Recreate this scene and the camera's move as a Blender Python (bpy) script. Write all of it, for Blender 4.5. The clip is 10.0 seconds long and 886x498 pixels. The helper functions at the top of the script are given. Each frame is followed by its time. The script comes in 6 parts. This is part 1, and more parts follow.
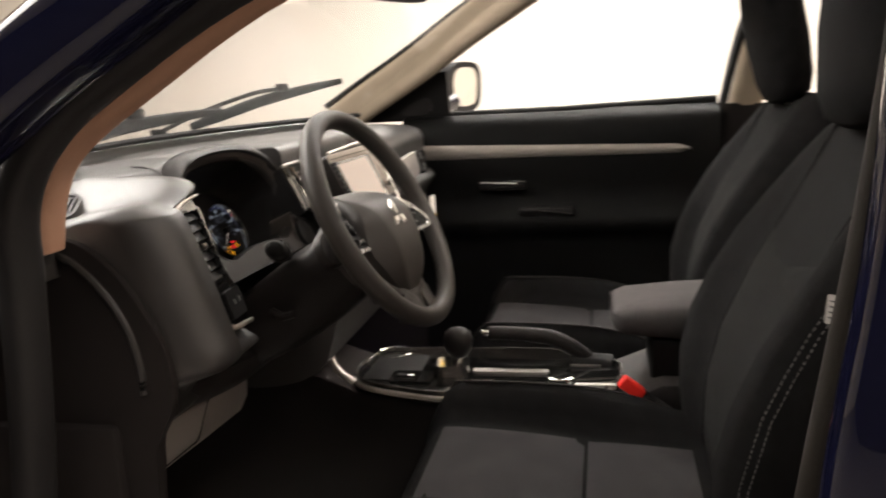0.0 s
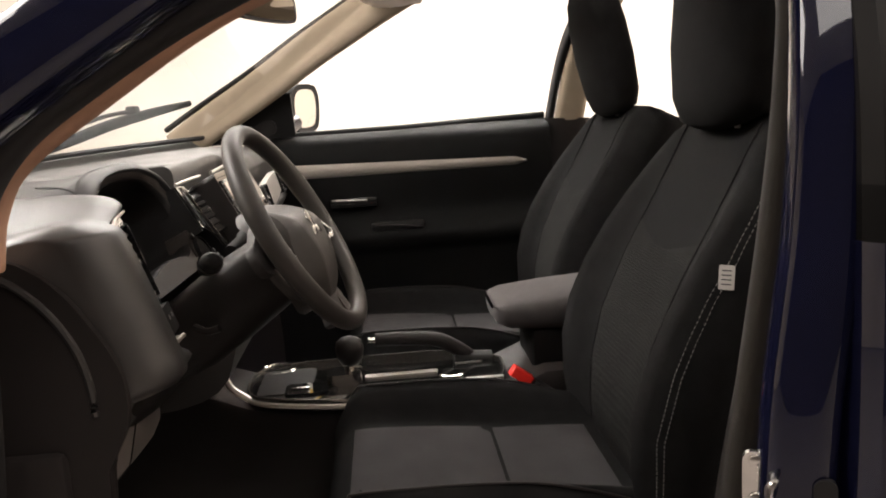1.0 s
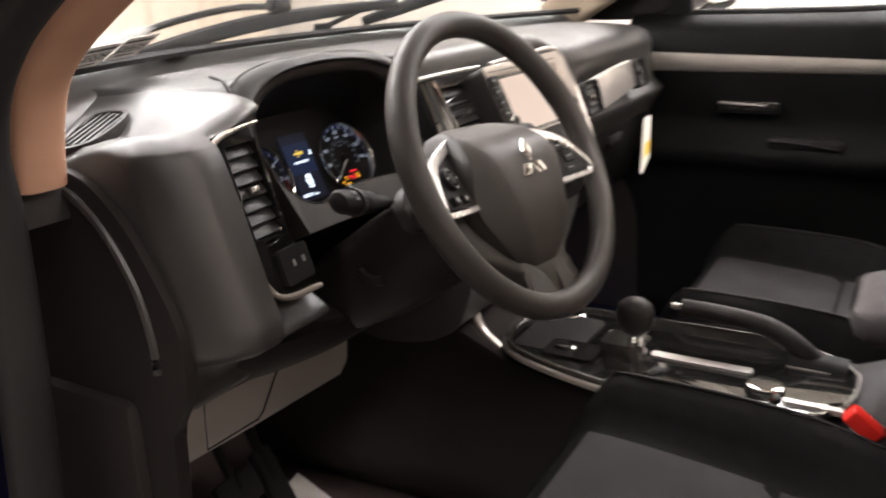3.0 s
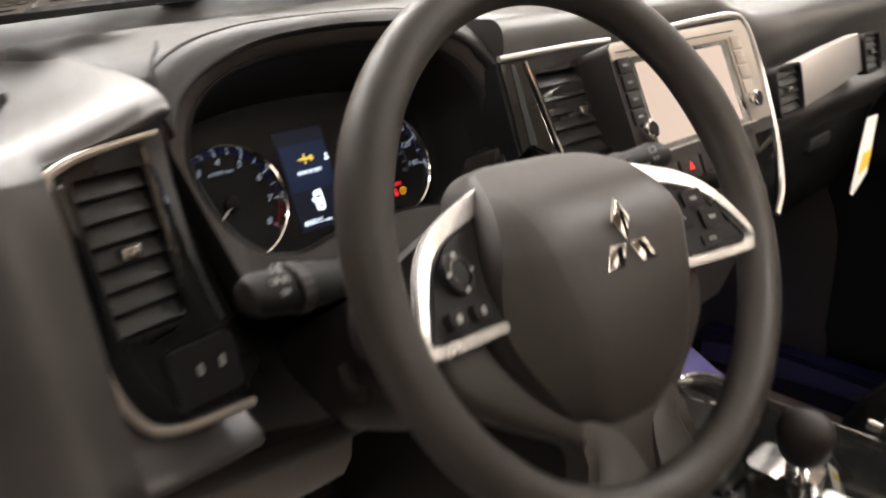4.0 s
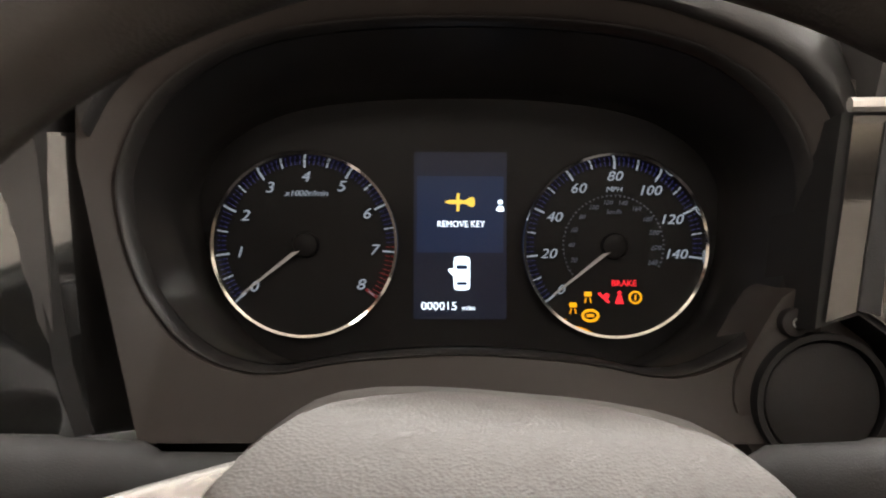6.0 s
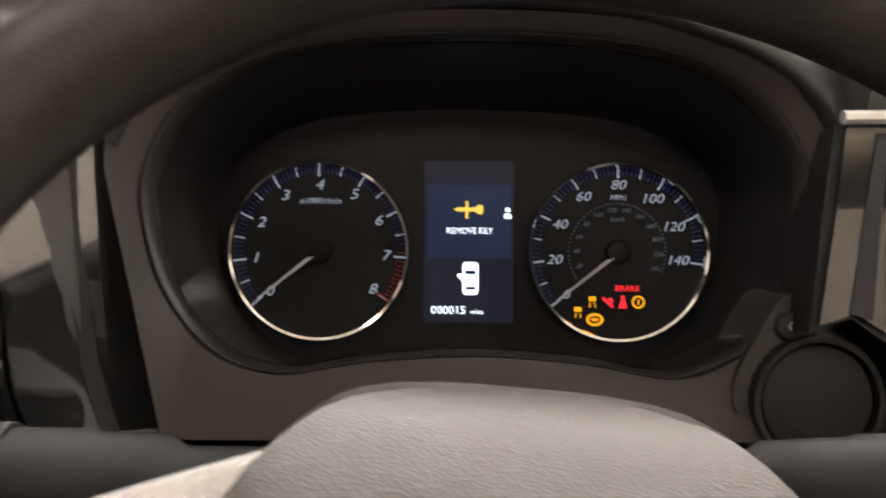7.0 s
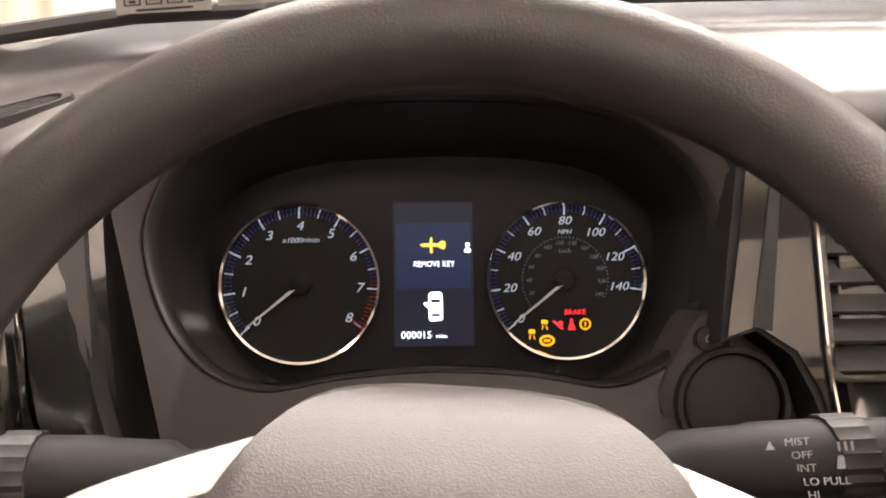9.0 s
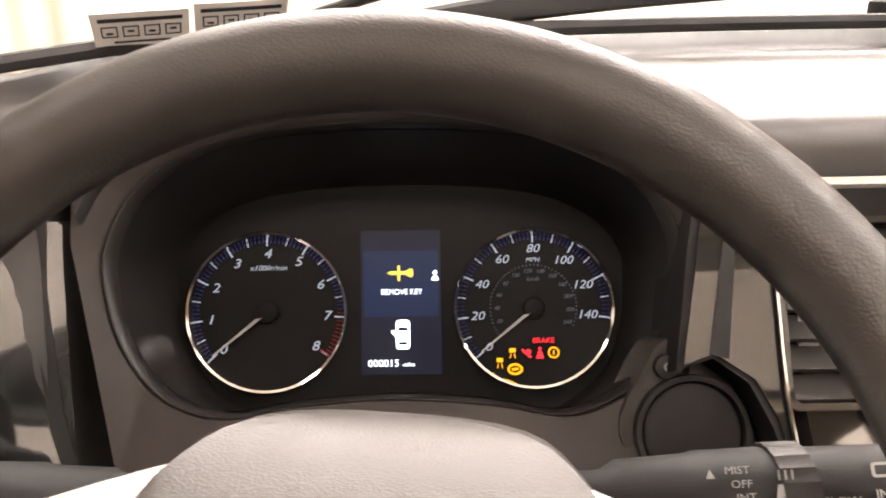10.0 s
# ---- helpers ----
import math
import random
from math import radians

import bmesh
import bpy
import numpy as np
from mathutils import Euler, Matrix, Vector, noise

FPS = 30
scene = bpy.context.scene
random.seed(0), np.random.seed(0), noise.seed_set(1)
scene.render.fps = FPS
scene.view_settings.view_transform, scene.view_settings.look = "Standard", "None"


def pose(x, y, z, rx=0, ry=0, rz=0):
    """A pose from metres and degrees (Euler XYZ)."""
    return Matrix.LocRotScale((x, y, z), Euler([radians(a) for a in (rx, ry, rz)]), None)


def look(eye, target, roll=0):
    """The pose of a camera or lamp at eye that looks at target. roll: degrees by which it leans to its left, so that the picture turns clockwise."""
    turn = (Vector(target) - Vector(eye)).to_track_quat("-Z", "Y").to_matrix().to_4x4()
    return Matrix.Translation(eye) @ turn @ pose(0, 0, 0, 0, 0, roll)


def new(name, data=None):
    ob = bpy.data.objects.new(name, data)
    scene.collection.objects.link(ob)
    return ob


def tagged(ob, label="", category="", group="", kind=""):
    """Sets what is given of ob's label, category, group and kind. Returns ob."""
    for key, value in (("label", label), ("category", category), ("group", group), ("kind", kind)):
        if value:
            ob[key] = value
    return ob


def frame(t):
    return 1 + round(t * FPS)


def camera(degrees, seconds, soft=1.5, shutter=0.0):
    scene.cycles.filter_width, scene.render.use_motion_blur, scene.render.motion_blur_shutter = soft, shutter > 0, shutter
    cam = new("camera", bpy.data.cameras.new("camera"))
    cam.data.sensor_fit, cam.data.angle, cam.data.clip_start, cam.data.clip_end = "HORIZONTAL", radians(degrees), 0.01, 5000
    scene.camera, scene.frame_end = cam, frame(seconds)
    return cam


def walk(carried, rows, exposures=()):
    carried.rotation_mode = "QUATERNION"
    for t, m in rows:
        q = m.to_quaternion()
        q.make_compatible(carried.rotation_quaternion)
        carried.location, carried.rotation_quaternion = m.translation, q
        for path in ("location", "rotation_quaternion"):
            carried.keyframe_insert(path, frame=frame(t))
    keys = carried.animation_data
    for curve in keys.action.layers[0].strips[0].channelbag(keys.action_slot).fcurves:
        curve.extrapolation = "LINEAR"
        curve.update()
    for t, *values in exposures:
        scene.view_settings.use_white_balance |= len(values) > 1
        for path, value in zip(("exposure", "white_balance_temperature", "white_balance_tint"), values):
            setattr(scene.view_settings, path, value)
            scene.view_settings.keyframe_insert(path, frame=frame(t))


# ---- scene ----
cam = camera(56.7, 10.0, soft=1.9, shutter=0.5)
PATH = [
    (0, (-1.5610, -0.3196, 1.3462), (0.3604, 0.0664, 0.9472), -3.08),
    (0.5, (-1.6088, -0.1954, 1.3503), (0.3537, -0.1851, 0.9649), -3.78),
    (1, (-1.6508, -0.1353, 1.3371), (0.3114, -0.2596, 0.9709), -3.89),
    (1.5, (-1.6039, -0.2093, 1.3300), (0.3576, -0.3052, 0.9519), -4.00),
    (2, (-1.5248, -0.3301, 1.3394), (0.4096, -0.0494, 0.9160), -3.61),
    (2.5, (-1.3629, -0.3777, 1.3402), (0.4636, 0.2598, 0.8328), -2.91),
    (2.7, (-1.2940, -0.3798, 1.3433), (0.4666, 0.3915, 0.7909), -2.65),
    (3.8, (-0.8850, -0.3201, 1.3468), (0.4582, 0.9649, 0.6089), -1.06),
    (4, (-0.7966, -0.2586, 1.3381), (0.5331, 1.0314, 0.5845), -0.45),
    (4.2, (-0.7291, -0.2264, 1.3417), (0.5735, 1.0875, 0.5820), -1.37),
    (4.5, (-0.6313, -0.1776, 1.3294), (0.6481, 1.1529, 0.5594), -1.51),
    (4.7, (-0.5602, -0.1435, 1.3257), (0.6949, 1.2079, 0.5521), -1.41),
    (4.9, (-0.5172, -0.1075, 1.3230), (0.7007, 1.2777, 0.5498), -1.55),
    (5, (-0.5115, -0.0951, 1.3190), (0.6282, 1.3512, 0.5384), -1.29),
    (5.2, (-0.4630, -0.0930, 1.2978), (0.2289, 1.5981, 0.4845), -1.09),
    (5.3, (-0.4411, -0.0869, 1.2969), (0.0282, 1.6610, 0.4457), -0.56),
    (5.5, (-0.4121, -0.0763, 1.2944), (-0.1796, 1.7152, 0.4363), 1.13),
    (5.7, (-0.4029, -0.0790, 1.2975), (-0.2611, 1.7204, 0.4361), 0.93),
    (6.8, (-0.4220, -0.1059, 1.3163), (-0.3445, 1.7080, 0.4773), 0.21),
    (7, (-0.4096, -0.1017, 1.3108), (-0.3191, 1.7101, 0.4687), 0.47),
    (7.5, (-0.3944, -0.1188, 1.3054), (-0.3372, 1.7012, 0.4782), 0.21),
    (8, (-0.3992, -0.1404, 1.3187), (-0.3302, 1.6778, 0.4884), 0.15),
    (8.5, (-0.4031, -0.1428, 1.3234), (-0.3117, 1.6858, 0.5184), -0.08),
    (9, (-0.4022, -0.1555, 1.3313), (-0.2695, 1.6904, 0.5728), -0.29),
    (9.5, (-0.3967, -0.1601, 1.3366), (-0.2652, 1.7002, 0.6143), -0.64),
    (10, (-0.3741, -0.1579, 1.3290), (-0.2698, 1.7174, 0.6418), -0.66),
]

# ---- light, world, exposure ----
EXPO = [(0.0, -0.48, 6250, 10), (1.0, -0.35, 6250, 11), (2.0, -0.42, 6120, 12), (2.7, -0.14, 5980, 12), (3.8, 0.0, 6120, 11), (4.4, -0.40, 6150, 8), (5.0, -0.66, 5980, 6), (5.7, 0.10, 6150, 8), (7.0, 0.04, 6250, 11), (7.5, 0.36, 6300, 12), (8.0, 0.36, 6400, 15), (9.0, 0.60, 6480, 15), (10.0, 0.76, 6520, 16)]
walk(cam, [(t, look(eye, target, roll)) for t, eye, target, roll in PATH], EXPO)

world = bpy.data.worlds.new("hall")
scene.world = world
world.use_nodes = True
world.node_tree.nodes["Background"].inputs[0].default_value = (1.0, 0.93, 0.84, 1)
world.node_tree.nodes["Background"].inputs[1].default_value = 0.15


def area_lamp(name, eye, target, sx, sy, power, color):
    data = bpy.data.lights.new(name, "AREA")
    data.shape, data.size, data.size_y, data.energy, data.color = "RECTANGLE", sx, sy, power, color
    ob = new(name, data)
    ob.matrix_world = look(eye, target)
    return ob


WARM = (1.0, 0.92, 0.83)
area_lamp("ceiling_light_front", (0.3, 2.6, 3.35), (0.3, 2.3, 0), 3.6, 1.6, 310, WARM)
area_lamp("ceiling_light_side", (2.9, -0.6, 3.35), (2.9, -0.6, 0), 1.4, 4.0, 340, WARM)
area_lamp("ceiling_light_left", (-2.4, -0.9, 3.35), (-2.4, -0.9, 0), 1.0, 2.4, 60, WARM)
# Added fill, unseen: reaches the hub pad through the sunroof from behind.
area_lamp("rear_fill_light", (-0.3, -2.3, 3.35), (-0.3, -2.3, 0), 1.7, 1.1, 150, (1.0, 0.86, 0.74))
# Added fill, unseen: washes the south wall for soft light from behind.
area_lamp("back_wall_fill_light", (0.3, -4.3, 3.35), (0.3, -4.6, 0), 5.0, 0.6, 380, (1.0, 0.86, 0.74))

# ---- materials ----


def nodes_of(name):
    m = bpy.data.materials.new(name)
    m.use_nodes = True
    return m, m.node_tree.nodes, m.node_tree.links, m.node_tree.nodes["Principled BSDF"]


def surface(name, color, rough=0.5, metal=0.0, grain=0.0, scale=900.0, vary=0.12, coat=0.0, spec=0.28, blotch=9.0, voronoi=False):
    """A plain stuff with a fine grain in relief and a slow change of tone and gloss."""
    m, n, l, b = nodes_of(name)
    b.inputs["Metallic"].default_value = metal
    b.inputs["Coat Weight"].default_value = coat
    b.inputs["Coat Roughness"].default_value = 0.03
    b.inputs["Specular IOR Level"].default_value = spec
    at = n.new("ShaderNodeTexCoord")
    slow = n.new("ShaderNodeTexNoise")
    slow.inputs["Scale"].default_value, slow.inputs["Detail"].default_value = blotch, 5
    l.new(at.outputs["Object"], slow.inputs["Vector"])
    ramp = n.new("ShaderNodeMapRange")
    ramp.inputs["From Min"].default_value, ramp.inputs["From Max"].default_value = 0.3, 0.7
    ramp.inputs["To Min"].default_value, ramp.inputs["To Max"].default_value = 1 - vary, 1 + vary
    l.new(slow.outputs["Fac"], ramp.inputs["Value"])
    mul = n.new("ShaderNodeVectorMath")
    mul.operation = "SCALE"
    mul.inputs[0].default_value = color
    l.new(ramp.outputs["Result"], mul.inputs["Scale"])
    l.new(mul.outputs["Vector"], b.inputs["Base Color"])
    gloss = n.new("ShaderNodeMapRange")
    gloss.inputs["From Min"].default_value, gloss.inputs["From Max"].default_value = 0.3, 0.7
    gloss.inputs["To Min"].default_value, gloss.inputs["To Max"].default_value = rough * 0.9, min(1, rough * 1.12)
    l.new(slow.outputs["Fac"], gloss.inputs["Value"])
    l.new(gloss.outputs["Result"], b.inputs["Roughness"])
    if grain:
        if voronoi:
            fine = n.new("ShaderNodeTexVoronoi")
            out = fine.outputs["Distance"]
        else:
            fine = n.new("ShaderNodeTexNoise")
            fine.inputs["Detail"].default_value = 3
            out = fine.outputs["Fac"]
        fine.inputs["Scale"].default_value = scale
        l.new(at.outputs["Object"], fine.inputs["Vector"])
        bump = n.new("ShaderNodeBump")
        bump.inputs["Strength"].default_value, bump.inputs["Distance"].default_value = grain, 0.0006
        l.new(out, bump.inputs["Height"])
        l.new(bump.outputs["Normal"], b.inputs["Normal"])
    return m


def fabric(name, color, scale=420.0, depth=0.6, rough=0.9, contrast=0.5, sheen=0.15):
    """Woven cloth: two crossing waves with a little noise."""
    m, n, l, b = nodes_of(name)
    b.inputs["Roughness"].default_value = rough
    b.inputs["Specular IOR Level"].default_value = 0.03
    b.inputs["Sheen Weight"].default_value = sheen
    at = n.new("ShaderNodeTexCoord")
    waves = []
    for turn in ((0.2, 0.1, 0.78), (0.1, 0.2, -0.78)):
        mp = n.new("ShaderNodeMapping")
        mp.inputs["Rotation"].default_value = turn
        l.new(at.outputs["Object"], mp.inputs["Vector"])
        w = n.new("ShaderNodeTexWave")
        w.inputs["Scale"].default_value, w.inputs["Distortion"].default_value = scale / 6.0, 1.5
        w.inputs["Detail"].default_value = 1.0
        l.new(mp.outputs["Vector"], w.inputs["Vector"])
        waves.append(w)
    mix = n.new("ShaderNodeMath")
    mix.operation = "MULTIPLY"
    l.new(waves[0].outputs["Fac"], mix.inputs[0])
    l.new(waves[1].outputs["Fac"], mix.inputs[1])
    slow = n.new("ShaderNodeTexNoise")
    slow.inputs["Scale"].default_value, slow.inputs["Detail"].default_value = 14, 6
    l.new(at.outputs["Object"], slow.inputs["Vector"])
    tone = n.new("ShaderNodeMapRange")
    tone.inputs["To Min"].default_value, tone.inputs["To Max"].default_value = 1 - contrast, 1 + contrast
    l.new(mix.outputs["Value"], tone.inputs["Value"])
    tone2 = n.new("ShaderNodeMapRange")
    tone2.inputs["To Min"].default_value, tone2.inputs["To Max"].default_value = 0.7, 1.3
    l.new(slow.outputs["Fac"], tone2.inputs["Value"])
    both = n.new("ShaderNodeMath")
    both.operation = "MULTIPLY"
    l.new(tone.outputs["Result"], both.inputs[0])
    l.new(tone2.outputs["Result"], both.inputs[1])
    mul = n.new("ShaderNodeVectorMath")
    mul.operation = "SCALE"
    mul.inputs[0].default_value = color
    l.new(both.outputs["Value"], mul.inputs["Scale"])
    l.new(mul.outputs["Vector"], b.inputs["Base Color"])
    bump = n.new("ShaderNodeBump")
    bump.inputs["Strength"].default_value, bump.inputs["Distance"].default_value = depth, 0.0012
    l.new(mix.outputs["Value"], bump.inputs["Height"])
    l.new(bump.outputs["Normal"], b.inputs["Normal"])
    return m


def glow(name, color, power):
    m, n, l, b = nodes_of(name)
    b.inputs["Base Color"].default_value = (0.006, 0.006, 0.007, 1)
    b.inputs["Emission Color"].default_value = (*color, 1)
    b.inputs["Emission Strength"].default_value = power
    b.inputs["Specular IOR Level"].default_value = 0.15
    return m


def glass(name, color=(1, 1, 1), rough=0.0, ior=1.45):
    m, n, l, b = nodes_of(name)
    b.inputs["Base Color"].default_value = (*color, 1)
    b.inputs["Transmission Weight"].default_value = 1.0
    b.inputs["Roughness"].default_value = rough
    b.inputs["IOR"].default_value = ior
    return m


SOFT = surface("soft_touch_plastic", (0.015, 0.014, 0.0135), 0.45, grain=0.35, scale=1500, vary=0.08)
GREY = surface("grey_dash_plastic", (0.0198, 0.0175, 0.0162), 0.40, grain=0.30, scale=1500, vary=0.08, spec=0.75)
PLATEGREY = surface("satin_grey_plastic", (0.1870, 0.1646, 0.1496), 0.32, grain=0.10, scale=1500, vary=0.05, spec=0.5)
DOORTRIM = surface("black_door_plastic", (0.0056, 0.0054, 0.0052), 0.55, grain=0.3, scale=1200, spec=0.06)
PLATE = surface("matt_taupe_plastic", (0.0225, 0.0185, 0.0162), 0.55, grain=0.12, scale=1500, vary=0.05, spec=0.14)
DOORSATIN = surface("grey_beige_satin", (0.24, 0.215, 0.19), 0.42, metal=0.35, vary=0.05)
TRIMSATIN = surface("warm_satin_trim", (0.32, 0.28, 0.24), 0.38, metal=0.6, vary=0.05)
DARKCHROME = surface("dark_chrome", (0.30, 0.28, 0.26), 0.22, metal=0.9, vary=0.05)
LEATHER = surface("grained_wheel_skin", (0.0267, 0.0228, 0.0198), 0.46, grain=0.17, scale=1100, vary=0.07, spec=0.30, voronoi=True)
HARD = surface("hard_black_plastic", (0.0170, 0.0142, 0.0134), 0.48, grain=0.25, scale=1300, spec=0.20)
SLAT = surface("grey_vent_plastic", (0.014, 0.013, 0.0125), 0.42, grain=0.2, scale=1300)
BLACK = surface("matt_black_plastic", (0.0102, 0.0093, 0.0090), 0.6, grain=0.2, scale=1400, spec=0.14)
PIANO = surface("piano_black", (0.0096, 0.0092, 0.0088), 0.06, vary=0.05, coat=1.0, spec=0.6)
SATIN = surface("satin_silver", (0.50, 0.47, 0.44), 0.36, metal=0.75, grain=0.08, scale=2500, vary=0.05)
BRIGHT = surface("bright_silver_paint", (0.80, 0.78, 0.75), 0.26, metal=0.75, grain=0.05, scale=2500, vary=0.04)
CHROME = surface("chrome", (0.85, 0.84, 0.82), 0.08, metal=1.0, vary=0.03)
BEIGE = surface("beige_pillar_cloth", (0.33, 0.27, 0.20), 0.9, grain=0.35, scale=1600, vary=0.05, spec=0.08, blotch=25)
# Orange copy of BEIGE: warm light on the driver's pillar put into the colour.
BEIGELIT = surface("warm_lit_pillar_cloth", (0.3570, 0.2074, 0.1394), 0.9, grain=0.35, scale=1600, vary=0.05, spec=0.08, blotch=25)
CREAM = surface("cream_plastic", (0.55, 0.46, 0.36), 0.55, grain=0.2, scale=1200)
CLOTH = surface("black_seat_cloth", (0.0097, 0.0092, 0.0092), 0.95, grain=0.7, scale=1300, vary=0.22, spec=0.05, blotch=30)
# Darker copy of MESH: shade on the upright backrest put into the colour.
MESHSHADED = fabric("shaded_charcoal_mesh_cloth", (0.0213, 0.0205, 0.0199), 520, 0.7, contrast=0.6, sheen=0.0)
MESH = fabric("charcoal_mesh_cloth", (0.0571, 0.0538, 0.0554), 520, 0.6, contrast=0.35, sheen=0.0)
ARMCLOTH = surface("grey_armrest_cloth", (0.0685, 0.0629, 0.0621), 0.92, grain=0.6, scale=1400, vary=0.10, spec=0.08, blotch=40)
CARPET = surface("black_carpet", (0.1287, 0.0983, 0.0936), 0.95, grain=0.9, scale=700, vary=0.25)
THREAD = surface("pale_thread", (0.1320, 0.1260, 0.1200), 0.9)
TAGCLOTH = surface("white_tag_cloth", (0.30, 0.28, 0.26), 0.8, grain=0.3, scale=900)
NAVY = surface("dark_navy_paint", (0.0051, 0.0058, 0.0186), 0.12, coat=0.8, spec=0.05, vary=0.1)
RUBBER = surface("black_rubber", (0.014, 0.013, 0.013), 0.65, grain=0.2, scale=700)
SEAL = surface("brown_black_door_seal", (0.016, 0.0125, 0.010), 0.75, grain=0.4, scale=500)
RED = surface("red_buckle_plastic", (0.75, 0.03, 0.02), 0.35, vary=0.05)
STEEL = surface("zinc_steel", (0.75, 0.74, 0.72), 0.22, metal=1.0, vary=0.15)
PAPER = surface("white_paper", (0.78, 0.75, 0.70), 0.8, grain=0.15, scale=300)
VIOLETBLUE = surface("violet_blue_layer", (0.34, 0.31, 0.72), 0.45, vary=0.1)
YELLOW = surface("yellow_label_print", (0.80, 0.50, 0.05), 0.6)
INK = surface("black_ink", (0.03, 0.03, 0.03), 0.7)
PRINT = surface("pale_print", (0.2160, 0.2160, 0.2064), 0.6)
# For the unseen west wall: dark to keep bounce and reflections low.
DARKWALL = surface("dark_unseen_wall", (0.035, 0.029, 0.026), 0.8, grain=0.15, scale=90, vary=0.06, blotch=0.7)
WALLPAINT = surface("white_wall_paint", (0.80, 0.76, 0.70), 0.85, grain=0.15, scale=90, vary=0.03, blotch=0.7)
DRAPE = surface("cream_drape", (0.80, 0.72, 0.60), 0.9, grain=0.3, scale=300, vary=0.04, blotch=1.5)
CEILPAINT = surface("white_ceiling_paint", (0.80, 0.78, 0.74), 0.9, vary=0.03, blotch=0.6)
FLOORPAINT = surface("pale_floor_tile", (0.30, 0.27, 0.25), 0.35, grain=0.1, scale=60, vary=0.08, blotch=2)
MIRROR = surface("mirror_glass", (0.92, 0.90, 0.86), 0.01, metal=1.0, vary=0.0)
PANE = glass("window_glass", (0.98, 0.99, 0.985), ior=1.15)
# Emission stands in for the bright hall mirrored in the screen.
SCREEN = glow("screen_reflection_glow", (1.0, 0.74, 0.56), 0.85)
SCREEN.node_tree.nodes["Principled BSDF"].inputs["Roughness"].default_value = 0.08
TUNNEL = surface("smooth_black_cowl_plastic", (0.0105, 0.0094, 0.0088), 0.40, vary=0.06, spec=0.20)
DIAL = surface("dial_black", (0.0042, 0.0036, 0.0034), 0.5, vary=0.05, spec=0.08)
LCD = glow("lcd_blue", (0.004, 0.014, 0.058), 0.17)
LCDLIT = glow("lcd_blue_lit", (0.010, 0.043, 0.150), 0.24)
GLOWWHITE = glow("dimmed_white_backlight", (0.80, 0.88, 1.0), 0.34)
GLOWLCD = glow("white_display_light", (0.80, 0.90, 1.0), 2.2)
GLOWKEY = glow("yellow_display_light", (1.0, 0.66, 0.08), 1.1)
GLOWSOFT = glow("dim_white_backlight", (0.75, 0.80, 1.0), 0.07)
GLOWBLUE = glow("blue_tick_backlight", (0.09, 0.11, 0.70), 0.10)
GLOWRED = glow("red_backlight", (1.0, 0.02, 0.03), 1.3)
GLOWREDZONE = glow("dim_red_backlight", (1.0, 0.03, 0.03), 0.12)
GLOWAMBER = glow("amber_backlight", (1.0, 0.42, 0.0), 1.1)

NEEDLE = surface("pale_needle_plastic", (0.30, 0.29, 0.28), 0.5, vary=0.02)

# ---- mesh tools ----


def V(*a):
    return Vector(a)


def thing(name, at, label, category, group="", kind=""):
    ob = new(name)
    ob.location = at
    ob.empty_display_size = 0.05
    bpy.context.view_layer.update()
    return tagged(ob, label, category, group, kind)


def part(name, bm, material, parent=None, label="", sharp=38, flat=False):
    """Links a bmesh, drawn in world places, as one mesh under a thing or a part."""
    bmesh.ops.recalc_face_normals(bm, faces=bm.faces)
    me = bpy.data.meshes.new(name)
    bm.to_mesh(me)
    bm.free()
    me.materials.append(material)
    if not flat:
        for p in me.polygons:
            p.use_smooth = True
        me.set_sharp_from_angle(angle=radians(sharp))
    ob = new(name, me)
    if parent:
        ob.parent = parent
        if not parent.parent:
            ob.matrix_parent_inverse = Matrix.Translation(-parent.location)
    return tagged(ob, label)


def solo(name, bm, material, label, category, kind="", group="", sharp=38, flat=False):
    return tagged(part(name, bm, material, None, "", sharp, flat), label, category, group, kind)


def box(lo, hi, bevel=0.0, m=None, seg=2, bm=None):
    bm = bm or bmesh.new()
    lo, hi = Vector(lo), Vector(hi)
    made = bmesh.ops.create_cube(bm, size=1, matrix=Matrix.Translation((lo + hi) / 2) @ Matrix.Diagonal((*(hi - lo), 1)))
    vs = made["verts"]
    if bevel:
        es = list({e for v in vs for e in v.link_edges})
        got = bmesh.ops.bevel(bm, geom=es, offset=bevel, segments=seg, profile=0.5, affect="EDGES")
        vs = list({v for f in got["faces"] for v in f.verts} | {v for v in vs if v.is_valid})
    if m:
        bmesh.ops.transform(bm, matrix=m, verts=[v for v in vs if v.is_valid])
    return bm


def loft(rings, closed=True, caps=True, bm=None):
    """A skin over rings of equal count."""
    bm = bm or bmesh.new()
    rows = [[bm.verts.new(p) for p in ring] for ring in rings]
    n = len(rows[0])
    for a, b in zip(rows, rows[1:]):
        for i in range(n if closed else n - 1):
            j = (i + 1) % n
            bm.faces.new((a[i], a[j], b[j], b[i]))
    if caps and closed:
        bm.faces.new(rows[0][::-1])
        bm.faces.new(rows[-1])
    return bm


def chaikin(pts, times=1, closed=True, cut=0.25):
    pts = [Vector(p) for p in pts]
    for _ in range(times):
        out = []
        n = len(pts)
        for i in range(n if closed else n - 1):
            a, b = pts[i], pts[(i + 1) % n]
            out += [a.lerp(b, cut), a.lerp(b, 1 - cut)]
        pts = out if closed else [pts[0], *out, pts[-1]]
    return pts


